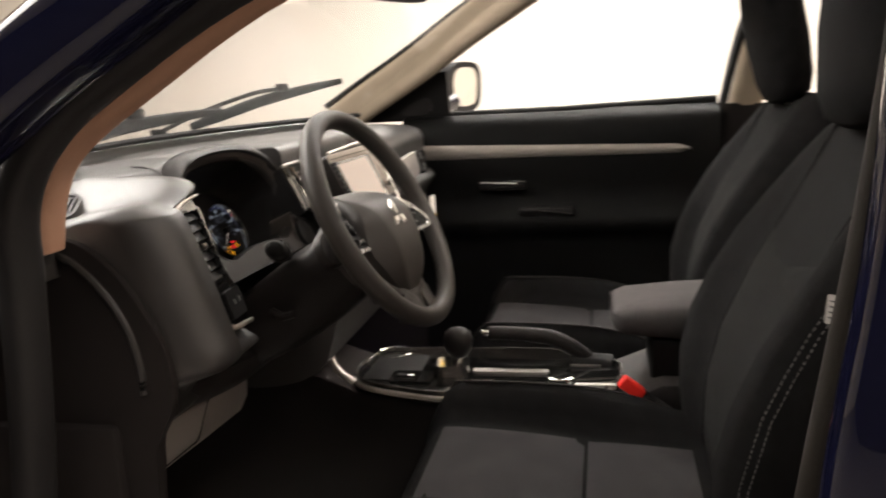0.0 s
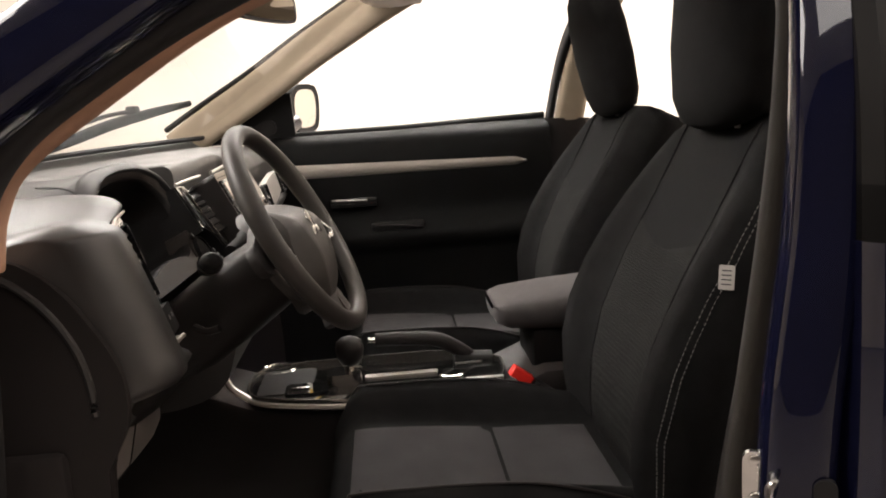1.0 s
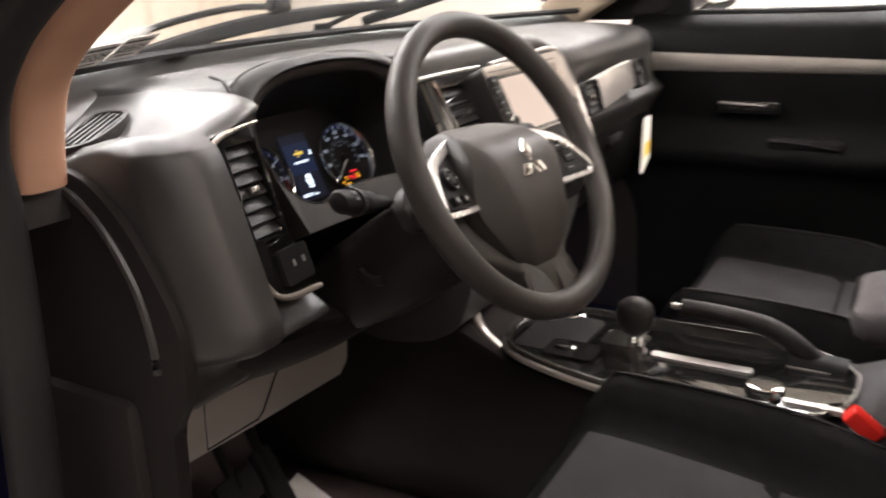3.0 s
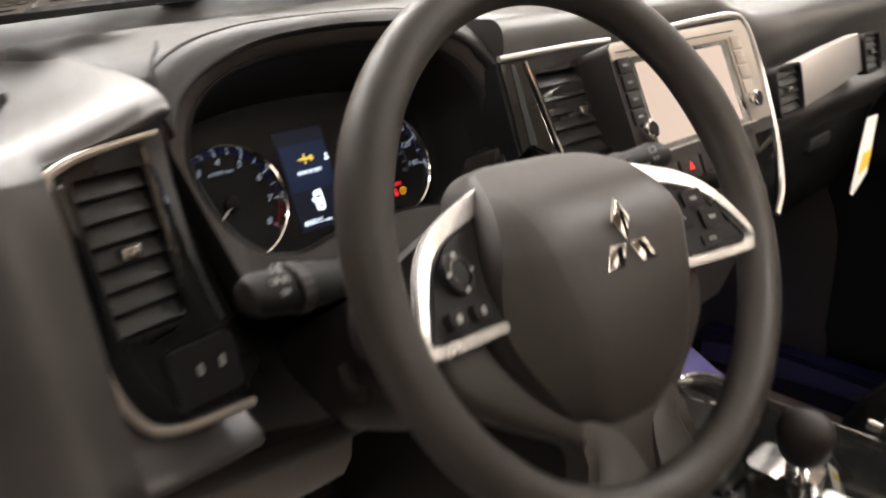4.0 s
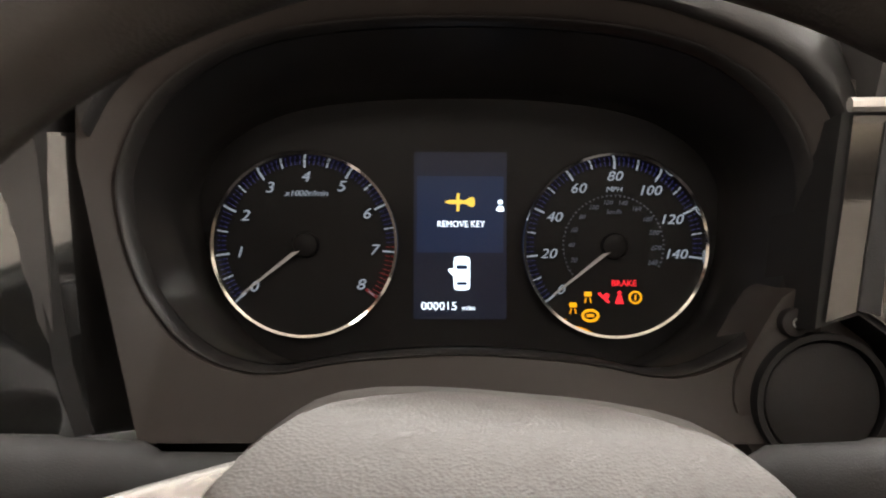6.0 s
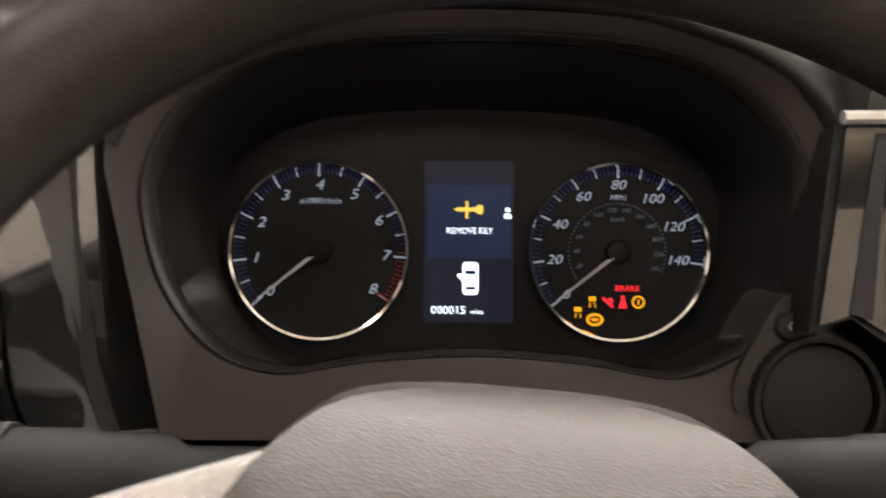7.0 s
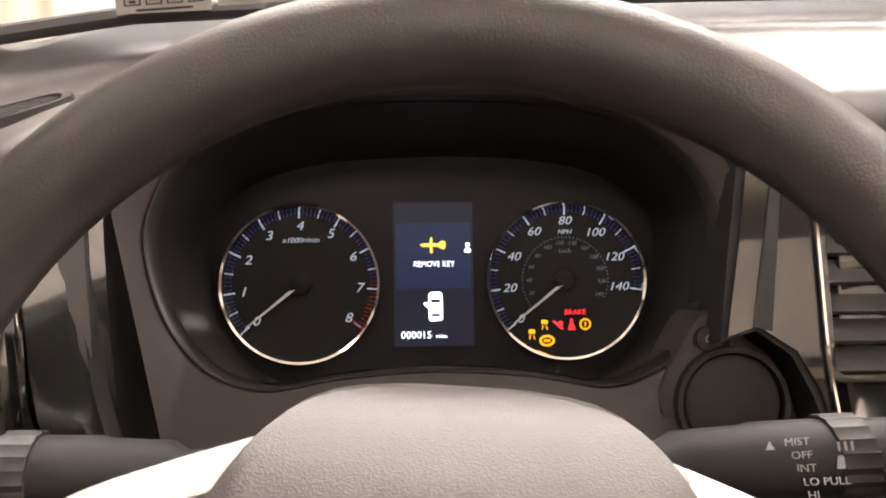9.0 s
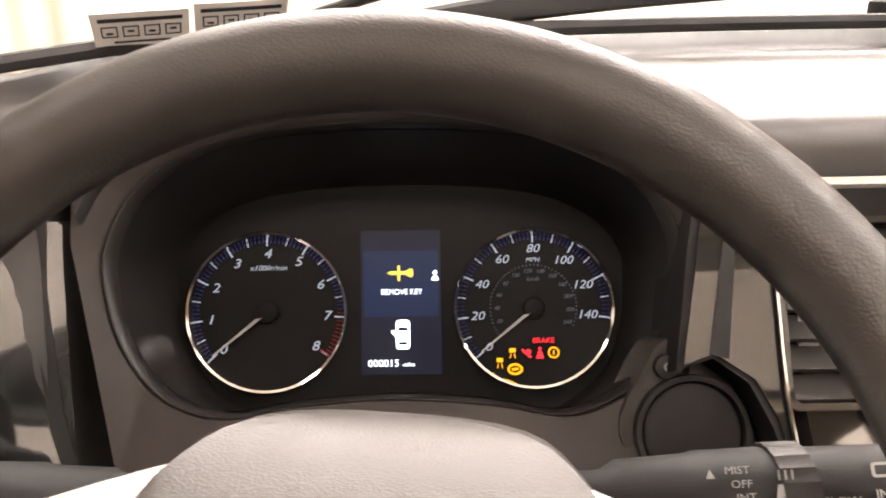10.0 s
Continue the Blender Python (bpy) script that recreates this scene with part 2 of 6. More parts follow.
def spline(pts, steps=8, closed=False):
    """Points along a smooth curve through pts."""
    p = [Vector(q) for q in pts]
    n = len(p)
    out = []
    for i in range(n if closed else n - 1):
        a, b = p[i], p[(i + 1) % n]
        z = p[i - 1] if (closed or i > 0) else a * 2 - b
        c = p[(i + 2) % n] if (closed or i + 2 < n) else b * 2 - a
        for k in range(steps):
            t = k / steps
            out.append(0.5 * ((2 * a) + (b - z) * t + (2 * z - 5 * a + 4 * b - c) * t * t + (3 * a - z - 3 * b + c) * t ** 3))
    if not closed:
        out.append(p[-1])
    return out


def tube(path, radius, sides=10, closed=False, bm=None, up=(0, 0, 1), flat=1.0):
    """A round or flattened rod along a path; radius may be a function of 0..1."""
    path = [Vector(q) for q in path]
    n = len(path)
    rings = []
    for i, p in enumerate(path):
        a = path[i - 1] if (closed or i > 0) else p
        b = path[(i + 1) % n] if (closed or i < n - 1) else p
        ahead = (b - a).normalized()
        side = ahead.cross(Vector(up))
        side = side.normalized() if side.length > 1e-4 else ahead.orthogonal().normalized()
        top = side.cross(ahead).normalized()
        r = radius(i / max(1, n - 1)) if callable(radius) else radius
        rings.append([p + side * (r * math.cos(w)) + top * (r * flat * math.sin(w)) for w in [2 * math.pi * k / sides for k in range(sides)]])
    if closed:
        rings.append(rings[0])
        bm2 = loft(rings, True, False, bm)
        bmesh.ops.remove_doubles(bm2, verts=bm2.verts, dist=1e-6)
        return bm2
    return loft(rings, True, True, bm)


def prism(poly, m, low, high, bevel=0.0, bm=None):
    """A plate from a flat outline in the frame m, between two heights along its third axis."""
    own = bmesh.new()
    a = [own.verts.new((p[0], p[1], low)) for p in poly]
    b = [own.verts.new((p[0], p[1], high)) for p in poly]
    n = len(poly)
    own.faces.new(a[::-1])
    top = own.faces.new(b)
    for i in range(n):
        own.faces.new((a[i], a[(i + 1) % n], b[(i + 1) % n], b[i]))
    if bevel:
        bmesh.ops.bevel(own, geom=list(top.edges), offset=bevel, segments=2, profile=0.5, affect="EDGES")
    bmesh.ops.transform(own, matrix=m, verts=own.verts)
    if bm is None:
        return own
    me = bpy.data.meshes.new("scrap")
    own.to_mesh(me)
    own.free()
    bm.from_mesh(me)
    bpy.data.meshes.remove(me)
    return bm


def frame_plate(outer, inner, m, low, high, bm=None):
    """A flat frame between two outlines of equal count."""
    own = bm or bmesh.new()
    rings = []
    for poly, w in ((outer, low), (outer, high), (inner, high), (inner, low), (outer, low)):
        rings.append([m @ Vector((p[0], p[1], w)) for p in poly])
    loft(rings, True, False, own)
    bmesh.ops.remove_doubles(own, verts=own.verts, dist=1e-6)
    return own


def rrect(w, h, r, n=5, cx=0.0, cy=0.0):
    pts = []
    for k, (sx, sy) in enumerate(((1, 1), (-1, 1), (-1, -1), (1, -1))):
        for i in range(n + 1):
            a = math.pi / 2 * (k + i / n)
            pts.append((cx + sx * (w / 2 - r) + r * math.cos(a), cy + sy * (h / 2 - r) + r * math.sin(a)))
    return pts


def ring2(r, n=48, cx=0.0, cy=0.0):
    return [(cx + r * math.cos(2 * math.pi * k / n), cy + r * math.sin(2 * math.pi * k / n)) for k in range(n)]


def smooth2(pts, times=2):
    return [(p.x, p.y) for p in chaikin([(x, y, 0) for x, y in pts], times)]


def words(text, size, m, material, parent, name="lettering", shear=0.0, align="CENTER", squash=1.0, label=""):
    """Raised lettering as a mesh, in the frame m."""
    cu = bpy.data.curves.new("scrap", "FONT")
    cu.body, cu.size, cu.shear, cu.align_x, cu.align_y, cu.extrude = text, size, shear, align, "CENTER", 0.0002
    cu.resolution_u = 3
    ob = bpy.data.objects.new("scrap", cu)
    scene.collection.objects.link(ob)
    me = bpy.data.meshes.new_from_object(ob, depsgraph=bpy.context.evaluated_depsgraph_get())
    bpy.data.objects.remove(ob)
    bm = bmesh.new()
    bm.from_mesh(me)
    bpy.data.meshes.remove(me)
    bmesh.ops.transform(bm, matrix=m @ Matrix.Diagonal((squash, 1, 1, 1)), verts=bm.verts)
    return part(name, bm, material, parent, label, flat=True)


def axes(at, right, up):
    """A frame with its first axis along right, its second along up and its third out of the face."""
    r = Vector(right).normalized()
    n = r.cross(Vector(up)).normalized()
    u = n.cross(r)
    m = Matrix((r, u, n)).transposed().to_4x4()
    return Matrix.Translation(at) @ m


def tilted(x, y, z, lean):
    """A frame facing the driver, whose top leans forward by so many degrees."""
    return axes((x, y, z), (1, 0, 0), (0, math.sin(radians(lean)), math.cos(radians(lean))))


def spot(m, u, v, w=0.0):
    return m @ Vector((u, v, w))


CLUSTER = axes((-0.3748, 0.3072, 1.1192), (0.99898, -0.0451, 0), (0, math.sin(radians(24.7)), math.cos(radians(24.7))))
COLUMN = tilted(-0.389, 0.0041, 1.1536, 28.0)
WHEEL = axes((-0.3889, 0.0041, 1.1536), (0.99514, -0.0984, 0), (0, math.sin(radians(28.0)), math.cos(radians(28.0)))) @ Matrix.Rotation(radians(-3.0), 4, "Z")
HUB = WHEEL @ Matrix.Translation((0, 0, 0.012))
STACK = axes((0.0, 0.146, 1.145), (0.999, -0.045, 0), (0, math.sin(radians(26)), math.cos(radians(26))))
VENTS = axes((0.0, 0.192, 1.160), (0.999, -0.045, 0), (0, math.sin(radians(31)), math.cos(radians(31))))

# ---- the hall round the car ----
def wall_sheet(name, lo, hi, material, label):
    solo(name, box(lo, hi), material, label, "wall", "structure", flat=True)


solo("floor", box((-4.2, -5.2, -0.06), (5.2, 5.2, 0)), FLOORPAINT, "pale polished showroom floor", "floor", "structure", flat=True)
solo("ceiling", box((-4.2, -5.2, 3.5), (5.2, 5.2, 3.6)), CEILPAINT, "plain white painted ceiling", "ceiling", "structure", flat=True)
# Unseen wall, added dark so that the navy paint mirrors little light.
wall_sheet("wall_west", (-4.3, -5.2, 0), (-4.2, 5.2, 3.5), DARKWALL, "unseen dark wall, added to keep bounce and reflections low")
# Unseen; white to bounce the back fill into the car.
wall_sheet("wall_south", (-4.2, -5.3, 0), (5.2, -5.2, 3.5), WALLPAINT, "unseen white wall behind the car, bouncing the back fill")
wall_sheet("wall_east", (5.2, -5.2, 0), (5.3, 5.2, 3.5), WALLPAINT, "bright white painted wall")
wall_sheet("wall_north", (-4.2, 5.2, 0), (5.2, 5.3, 3.5), WALLPAINT, "bright white painted wall")


def drape():
    rows = []
    for z in (0.02, 1.2, 2.4, 3.45):
        row = []
        for k in range(221):
            x = -3.9 + 8.8 * k / 220
            row.append(V(x, 5.05 + 0.035 * math.sin(x * 9) + 0.02 * math.sin(x * 23 + 1.0) - 0.02 * math.sin(x * 4.1), z))
        rows.append(row)
    back = [[p + V(0, 0.01, 0) for p in r] for r in rows]
    bm = loft(rows, False, False)
    loft(back, False, False, bm)
    return bm


solo("curtain", drape(), DRAPE, "cream floor-length curtain hanging in soft folds", "curtain")


# ---- the car's shell ----
car = thing("car_body", (0, 0, 0.3), "dark navy car body with beige pillar trim and open doorway", "car")


def ws_base(x):
    return 0.625 - 0.33 * x * x


def ws_point(x, s):
    """A place on the windscreen: s runs up from its foot."""
    y, z = ws_base(x * (1 - 0.10 * s)) - 0.86 * s * (1 - 0.06 * s), 1.245 + 0.50 * s
    return V(x * (1 - 0.12 * s), y, z)


def windscreen():
    front = [[ws_point(-0.78 + 1.56 * i / 30, s / 10) for i in range(31)] for s in range(11)]
    return loft([r + [p + V(0, 0.002, 0.0045) for p in reversed(r)] for r in front])


screen = part("windscreen", windscreen(), PANE, car, "clear curved windscreen glass")
screen.visible_shadow = False
foot = [ws_point(-0.80 + 1.6 * i / 30, 0.012 + 0.026 * min(1, max(0, (i / 30 * 1.6 - 0.12) / 0.08))) + V(0, 0.0, 0) for i in range(31)]
part("windscreen_seal", tube(foot, 0.011, 8, flat=0.7), RUBBER, screen, "black rubber windscreen seal")


def band(path, across, width, thick, material, name, label="", owner=None):
    """A strip of trim of some thickness along a path; across says which way its width lies."""
    rings = []
    ac = Vector(across)
    for i, p in enumerate(path):
        d = (path[min(i + 1, len(path) - 1)] - path[max(i - 1, 0)]).normalized()
        side = (ac - d * ac.dot(d)).normalized()
        out = d.cross(side).normalized()
        w = width(i / (len(path) - 1)) if callable(width) else width
        ring = [p + side * w / 2 + out * thick / 2, p + side * w / 2 - out * thick / 2, p - side * w / 2 - out * thick / 2, p - side * w / 2 + out * thick / 2]
        rings.append(chaikin(ring, 2, True, 0.2))
    return part(name, loft(rings), material, owner or car, label)


# driver's side, front pillar and doorway
inner_line = spline([(-0.57, -0.50, 1.585), (-0.62, -0.26, 1.565), (-0.715, 0.0, 1.460), (-0.745, 0.17, 1.358), (-0.755, 0.255, 1.297), (-0.755, 0.288, 1.245), (-0.755, 0.302, 1.185)], 6)
band(inner_line, (0, 0.5, 0.86), 0.034, 0.05, BEIGELIT, "front_pillar_trim", "beige cloth front pillar trim with warm light in its colour")
seal_line = spline([(-0.62, -0.55, 1.60), (-0.69, -0.26, 1.565), (-0.785, 0.0, 1.460), (-0.80, 0.17, 1.366), (-0.81, 0.245, 1.305), (-0.81, 0.285, 1.235), (-0.80, 0.300, 1.15), (-0.80, 0.32, 0.95), (-0.80, 0.36, 0.70), (-0.80, 0.38, 0.50)], 6)
band(seal_line, (0.1, 0.5, 0.86), 0.036, 0.045, RUBBER, "door_seal", "black rubber door seal")
body_line = spline([(-0.66, -0.55, 1.66), (-0.74, -0.24, 1.612), (-0.83, 0.0, 1.502), (-0.86, 0.13, 1.425), (-0.875, 0.25, 1.345), (-0.885, 0.36, 1.25), (-0.89, 0.43, 1.05), (-0.89, 0.46, 0.70), (-0.89, 0.46, 0.45)], 6)
band(body_line, (0.1, 0.5, 0.86), 0.075, 0.07, NAVY, "front_pillar", "dark navy painted front pillar")
lip_line = [p + V(0.03, -0.012, -0.018) for p in body_line]
band(lip_line, (0.1, 0.5, 0.86), 0.03, 0.03, NAVY, "pillar_flange", "navy painted pillar flange")

# driver's side, centre pillar
pil_in = spline([(-0.60, -0.62, 1.60), (-0.71, -0.590, 1.45), (-0.755, -0.572, 1.33), (-0.775, -0.548, 1.20)], 6)
pil_in = [p + V(0, -0.016, 0) for p in pil_in]
band(pil_in, (0.2, 1, 0), 0.022, 0.05, BEIGE, "centre_pillar_trim", "beige cloth centre pillar trim")
pil_low = spline([(-0.775, -0.548, 1.20), (-0.79, -0.52, 1.04), (-0.79, -0.488, 0.86), (-0.79, -0.47, 0.70), (-0.79, -0.47, 0.45)], 6)
pil_low = [p + V(0, -0.016, 0) for p in pil_low]
band(pil_low, (0.2, 1, 0), 0.026, 0.05, HARD, "lower_pillar_trim", "black plastic lower pillar trim")
pil_seal = spline([(-0.66, -0.60, 1.60), (-0.77, -0.575, 1.45), (-0.815, -0.553, 1.33), (-0.835, -0.528, 1.18), (-0.842, -0.502, 1.02), (-0.842, -0.480, 0.86), (-0.84, -0.46, 0.70), (-0.84, -0.44, 0.45)], 6)
pil_seal = [p + V(0, -0.012, 0) for p in pil_seal]
band(pil_seal, (0.3, 1, 0), 0.044, 0.04, SEAL, "door_seal", "brown-black fuzzy door seal")
pil_body = spline([(-0.72, -0.61, 1.60), (-0.82, -0.590, 1.45), (-0.87, -0.570, 1.33), (-0.893, -0.552, 1.18), (-0.90, -0.530, 1.02), (-0.90, -0.520, 0.86), (-0.90, -0.50, 0.70), (-0.89, -0.48, 0.45)], 6)
band(pil_body, (0.35, 1, 0), 0.075, 0.06, NAVY, "centre_pillar", "glossy navy centre pillar")
door_edge = spline([(-0.75, -0.632, 1.60), (-0.85, -0.612, 1.45), (-0.905, -0.597, 1.33), (-0.932, -0.588, 1.18), (-0.945, -0.583, 1.02), (-0.945, -0.580, 0.86), (-0.94, -0.57, 0.70), (-0.93, -0.55, 0.45)], 6)


def rear_door():
    th = thing("rear_door", (-0.93, -0.8, 0.45), "closed dark navy rear door", "car door")
    rings = []
    for p in door_edge:
        rings.append([p + V(0.03, 0.02, 0), p + V(-0.006, 0.022, 0), p + V(-0.022, 0.010, 0), p + V(-0.028, -0.03, 0), p + V(-0.028, -0.75, 0), p + V(0.03, -0.75, 0)])
    part("door_skin", loft([r for r in rings if r[0].z < 1.235]), NAVY, th, "glossy navy door skin", sharp=30)
    part("window_frame", loft([r[:4] + [r[3] + V(0, -0.03, 0), r[0] + V(0, -0.08, 0)] for r in rings if r[0].z > 1.16]), BLACK, th, "black window frame")
    belt = [V(-0.955, -0.60, 1.222), V(-0.955, -1.3, 1.235)]
    part("belt_moulding", tube(belt, 0.012, 8), SATIN, th, "satin belt moulding")
    return th


rear_door()


def striker():
    th = thing("door_striker", (-0.885, -0.515, 0.93), "bright zinc door striker loop on its plate", "door striker")
    m = axes((-0.900, -0.488, 0.935), (-0.35, -0.94, 0), (0, 0, 1))
    part("plate", prism(smooth2(rrect(0.034, 0.060, 0.010)), m @ pose(0, 0, 0.0), -0.004, 0.003, 0.001), STEEL, th)
    loop = spline([spot(m, 0.010, 0.012, 0.002), spot(m, 0.012, 0.012, 0.026), spot(m, 0.006, 0.004, 0.030), spot(m, 0.006, -0.010, 0.030), spot(m, 0.010, -0.014, 0.002)], 5)
    part("loop", tube(loop, 0.0042, 8, up=(1, 0, 0)), STEEL, th)
    for v in (0.020, -0.021):
        part("screw_head", prism(ring2(0.0075, 12), m @ pose(-0.004, v, 0), 0.002, 0.006, 0.002), STEEL, th)
    return th


striker()
buffer = solo("rubber_buffer", prism(smooth2(rrect(0.022, 0.042, 0.009)), axes((-0.928, -0.540, 0.925), (-0.35, -0.94, 0), (0, 0, 1)), -0.01, 0.012, 0.004), RUBBER, "black rubber door buffer on the pillar", "buffer")

# sills and floor pan
part("sill", box((-0.92, -0.62, 0.34), (-0.74, 0.46, 0.47), 0.02), NAVY, car, "navy door sill")
part("sill", box((0.76, -0.75, 0.34), (0.93, 0.46, 0.50), 0.02), NAVY, car, "navy door sill")
part("sill_plate", box((-0.80, -0.55, 0.468), (-0.68, 0.42, 0.482), 0.004), HARD, car, "black scuff plate")
part("floor_pan", box((-0.76, -2.0, 0.30), (0.86, 0.80, 0.36), 0.01), BLACK, car, "black floor pan")
part("firewall", box((-0.80, 0.70, 0.34), (0.86, 0.76, 1.20), 0.02), CARPET, car, "carpeted firewall")
solo("floor_carpet", box((-0.74, -0.9, 0.361), (0.80, 0.70, 0.40), 0.008), CARPET, "black looped floor carpet", "carpet")

# passenger's side
pa_line = spline([(0.58, -0.55, 1.66), (0.64, -0.32, 1.650), (0.735, -0.02, 1.505), (0.79, 0.20, 1.375), (0.81, 0.36, 1.285), (0.815, 0.46, 1.225)], 6)
pa_mid = [p + V(0.25, 0.52, 0.84) * (0.026 - 0.012 * k / (len(pa_line) - 1)) for k, p in enumerate(pa_line)]
band(pa_mid, (0.25, 0.52, 0.84), lambda s: 0.112 - 0.012 * s, 0.05, BEIGE, "front_pillar_trim", "beige cloth front pillar trim")
pa_seal = [p + V(0.25, 0.52, 0.84) * 0.080 + V(0.012, 0, 0) for p in pa_line]
band(pa_seal, (0.25, 0.52, 0.84), 0.014, 0.02, RUBBER, "windscreen_edge", "black windscreen edge")
pa_out = [p + V(0.25, 0.52, 0.84) * 0.025 + V(0.055, 0, 0) for p in pa_line]
band(pa_out, (0.25, 0.52, 0.84), 0.07, 0.05, NAVY, "front_pillar", "navy front pillar")
pb_line = spline([(0.62, -0.80, 1.62), (0.76, -0.76, 1.50), (0.82, -0.735, 1.40), (0.85, -0.71, 1.27), (0.86, -0.70, 1.20)], 6)
band(pb_line, (0.0, 1, 0), 0.085, 0.06, BEIGE, "centre_pillar_trim", "beige cloth centre pillar trim")
pb_edge = [p + V(0.03, 0.055, 0) for p in pb_line]
band(pb_edge, (0.0, 1, 0), 0.022, 0.05, RUBBER, "door_seal", "dark door seal")
pb_low = spline([(0.86, -0.70, 1.245), (0.85, -0.69, 1.0), (0.84, -0.68, 0.5)], 6)
band(pb_low, (0.0, 1, 0), 0.14, 0.07, HARD, "lower_pillar_trim", "black plastic lower pillar trim")
pc_line = spline([(0.60, -1.75, 1.60), (0.74, -1.80, 1.45), (0.80, -1.85, 1.25)], 6)
band(pc_line, (0.0, 1, 0), 0.16, 0.06, BEIGE, "rear_pillar_trim", "beige cloth rear pillar trim")


def roof(low, high):
    """The lined roof panel with the opening of the glass sunroof."""
    xs = [-0.64, -0.56, -0.48, -0.42, -0.28, -0.14, 0.0, 0.14, 0.28, 0.42, 0.48, 0.56, 0.64]
    ys = [-0.32, -0.375, -0.48, -0.59, -0.70, -0.80, -0.95, -1.15, -1.35, -1.55, -1.75, -1.93, -2.07]
    bm = bmesh.new()

    def height(x, y):
        return 1.655 + 0.03 * math.sin(math.pi * (y + 0.32) / -1.75) - 0.05 * (x / 0.62) ** 4

    grid = [[[bm.verts.new((x, y, height(x, y) + lift)) for x in xs] for y in ys] for lift in (low, high)]
    hole = lambda i, k: 1 <= i <= 4 and 3 <= k <= 8
    for i in range(len(ys) - 1):
        for k in range(len(xs) - 1):
            if not hole(i, k):
                for g in grid:
                    bm.faces.new((g[i][k], g[i][k + 1], g[i + 1][k + 1], g[i + 1][k]))
    bmesh.ops.recalc_face_normals(bm, faces=bm.faces)
    rim_edges = [e for e in bm.edges if e.is_boundary]
    bmesh.ops.bridge_loops(bm, edges=[e for e in rim_edges if all(abs(v.co.x) < 0.43 and -0.81 < v.co.y < -0.36 for v in e.verts)])
    bmesh.ops.bridge_loops(bm, edges=[e for e in bm.edges if e.is_boundary])
    return bm


part("sunroof_glass", box((-0.43, -0.81, 1.715), (0.43, -0.365, 1.719), 0.001), PANE, car, "glass sunroof panel").visible_shadow = False
part("sunroof_frame", frame_plate(rrect(0.90, 0.49, 0.03), rrect(0.82, 0.41, 0.02), Matrix.Translation((0, -0.5875, 1.706)), -0.006, 0.008), BLACK, car, "black sunroof frame")
part("kick_panel", box((0.79, 0.20, 0.34), (0.88, 0.76, 1.20), 0.02), HARD, car, "black passenger kick panel")
part("kick_panel", box((-0.86, 0.44, 0.34), (-0.74, 0.76, 1.20), 0.02), NAVY, car, "navy front door post")
part("headliner", roof(0.0, 0.040), BEIGE, car, "beige headliner under the roof")
part("roof", roof(0.043, 0.052), NAVY, car, "dark navy roof skin")
part("header_rail", tube([V(-0.62 + 1.24 * k / 16, -0.315 + 0.03 * (1 - ((k - 8) / 8) ** 2), 1.665) for k in range(17)], 0.032, 10), BEIGE, car, "beige headliner header")
part("rear_side_panel", box((0.80, -2.0, 0.36), (0.88, -0.76, 1.22), 0.02), HARD, car, "black plastic rear side panel")
part("rear_side_panel", box((-0.92, -2.0, 0.36), (-0.84, -0.70, 1.16), 0.02), HARD, car, "black plastic rear side panel")
part("tailgate_trim", box((-0.80, -2.06, 0.36), (0.86, -1.99, 1.16), 0.02), CREAM, car, "beige tailgate trim")


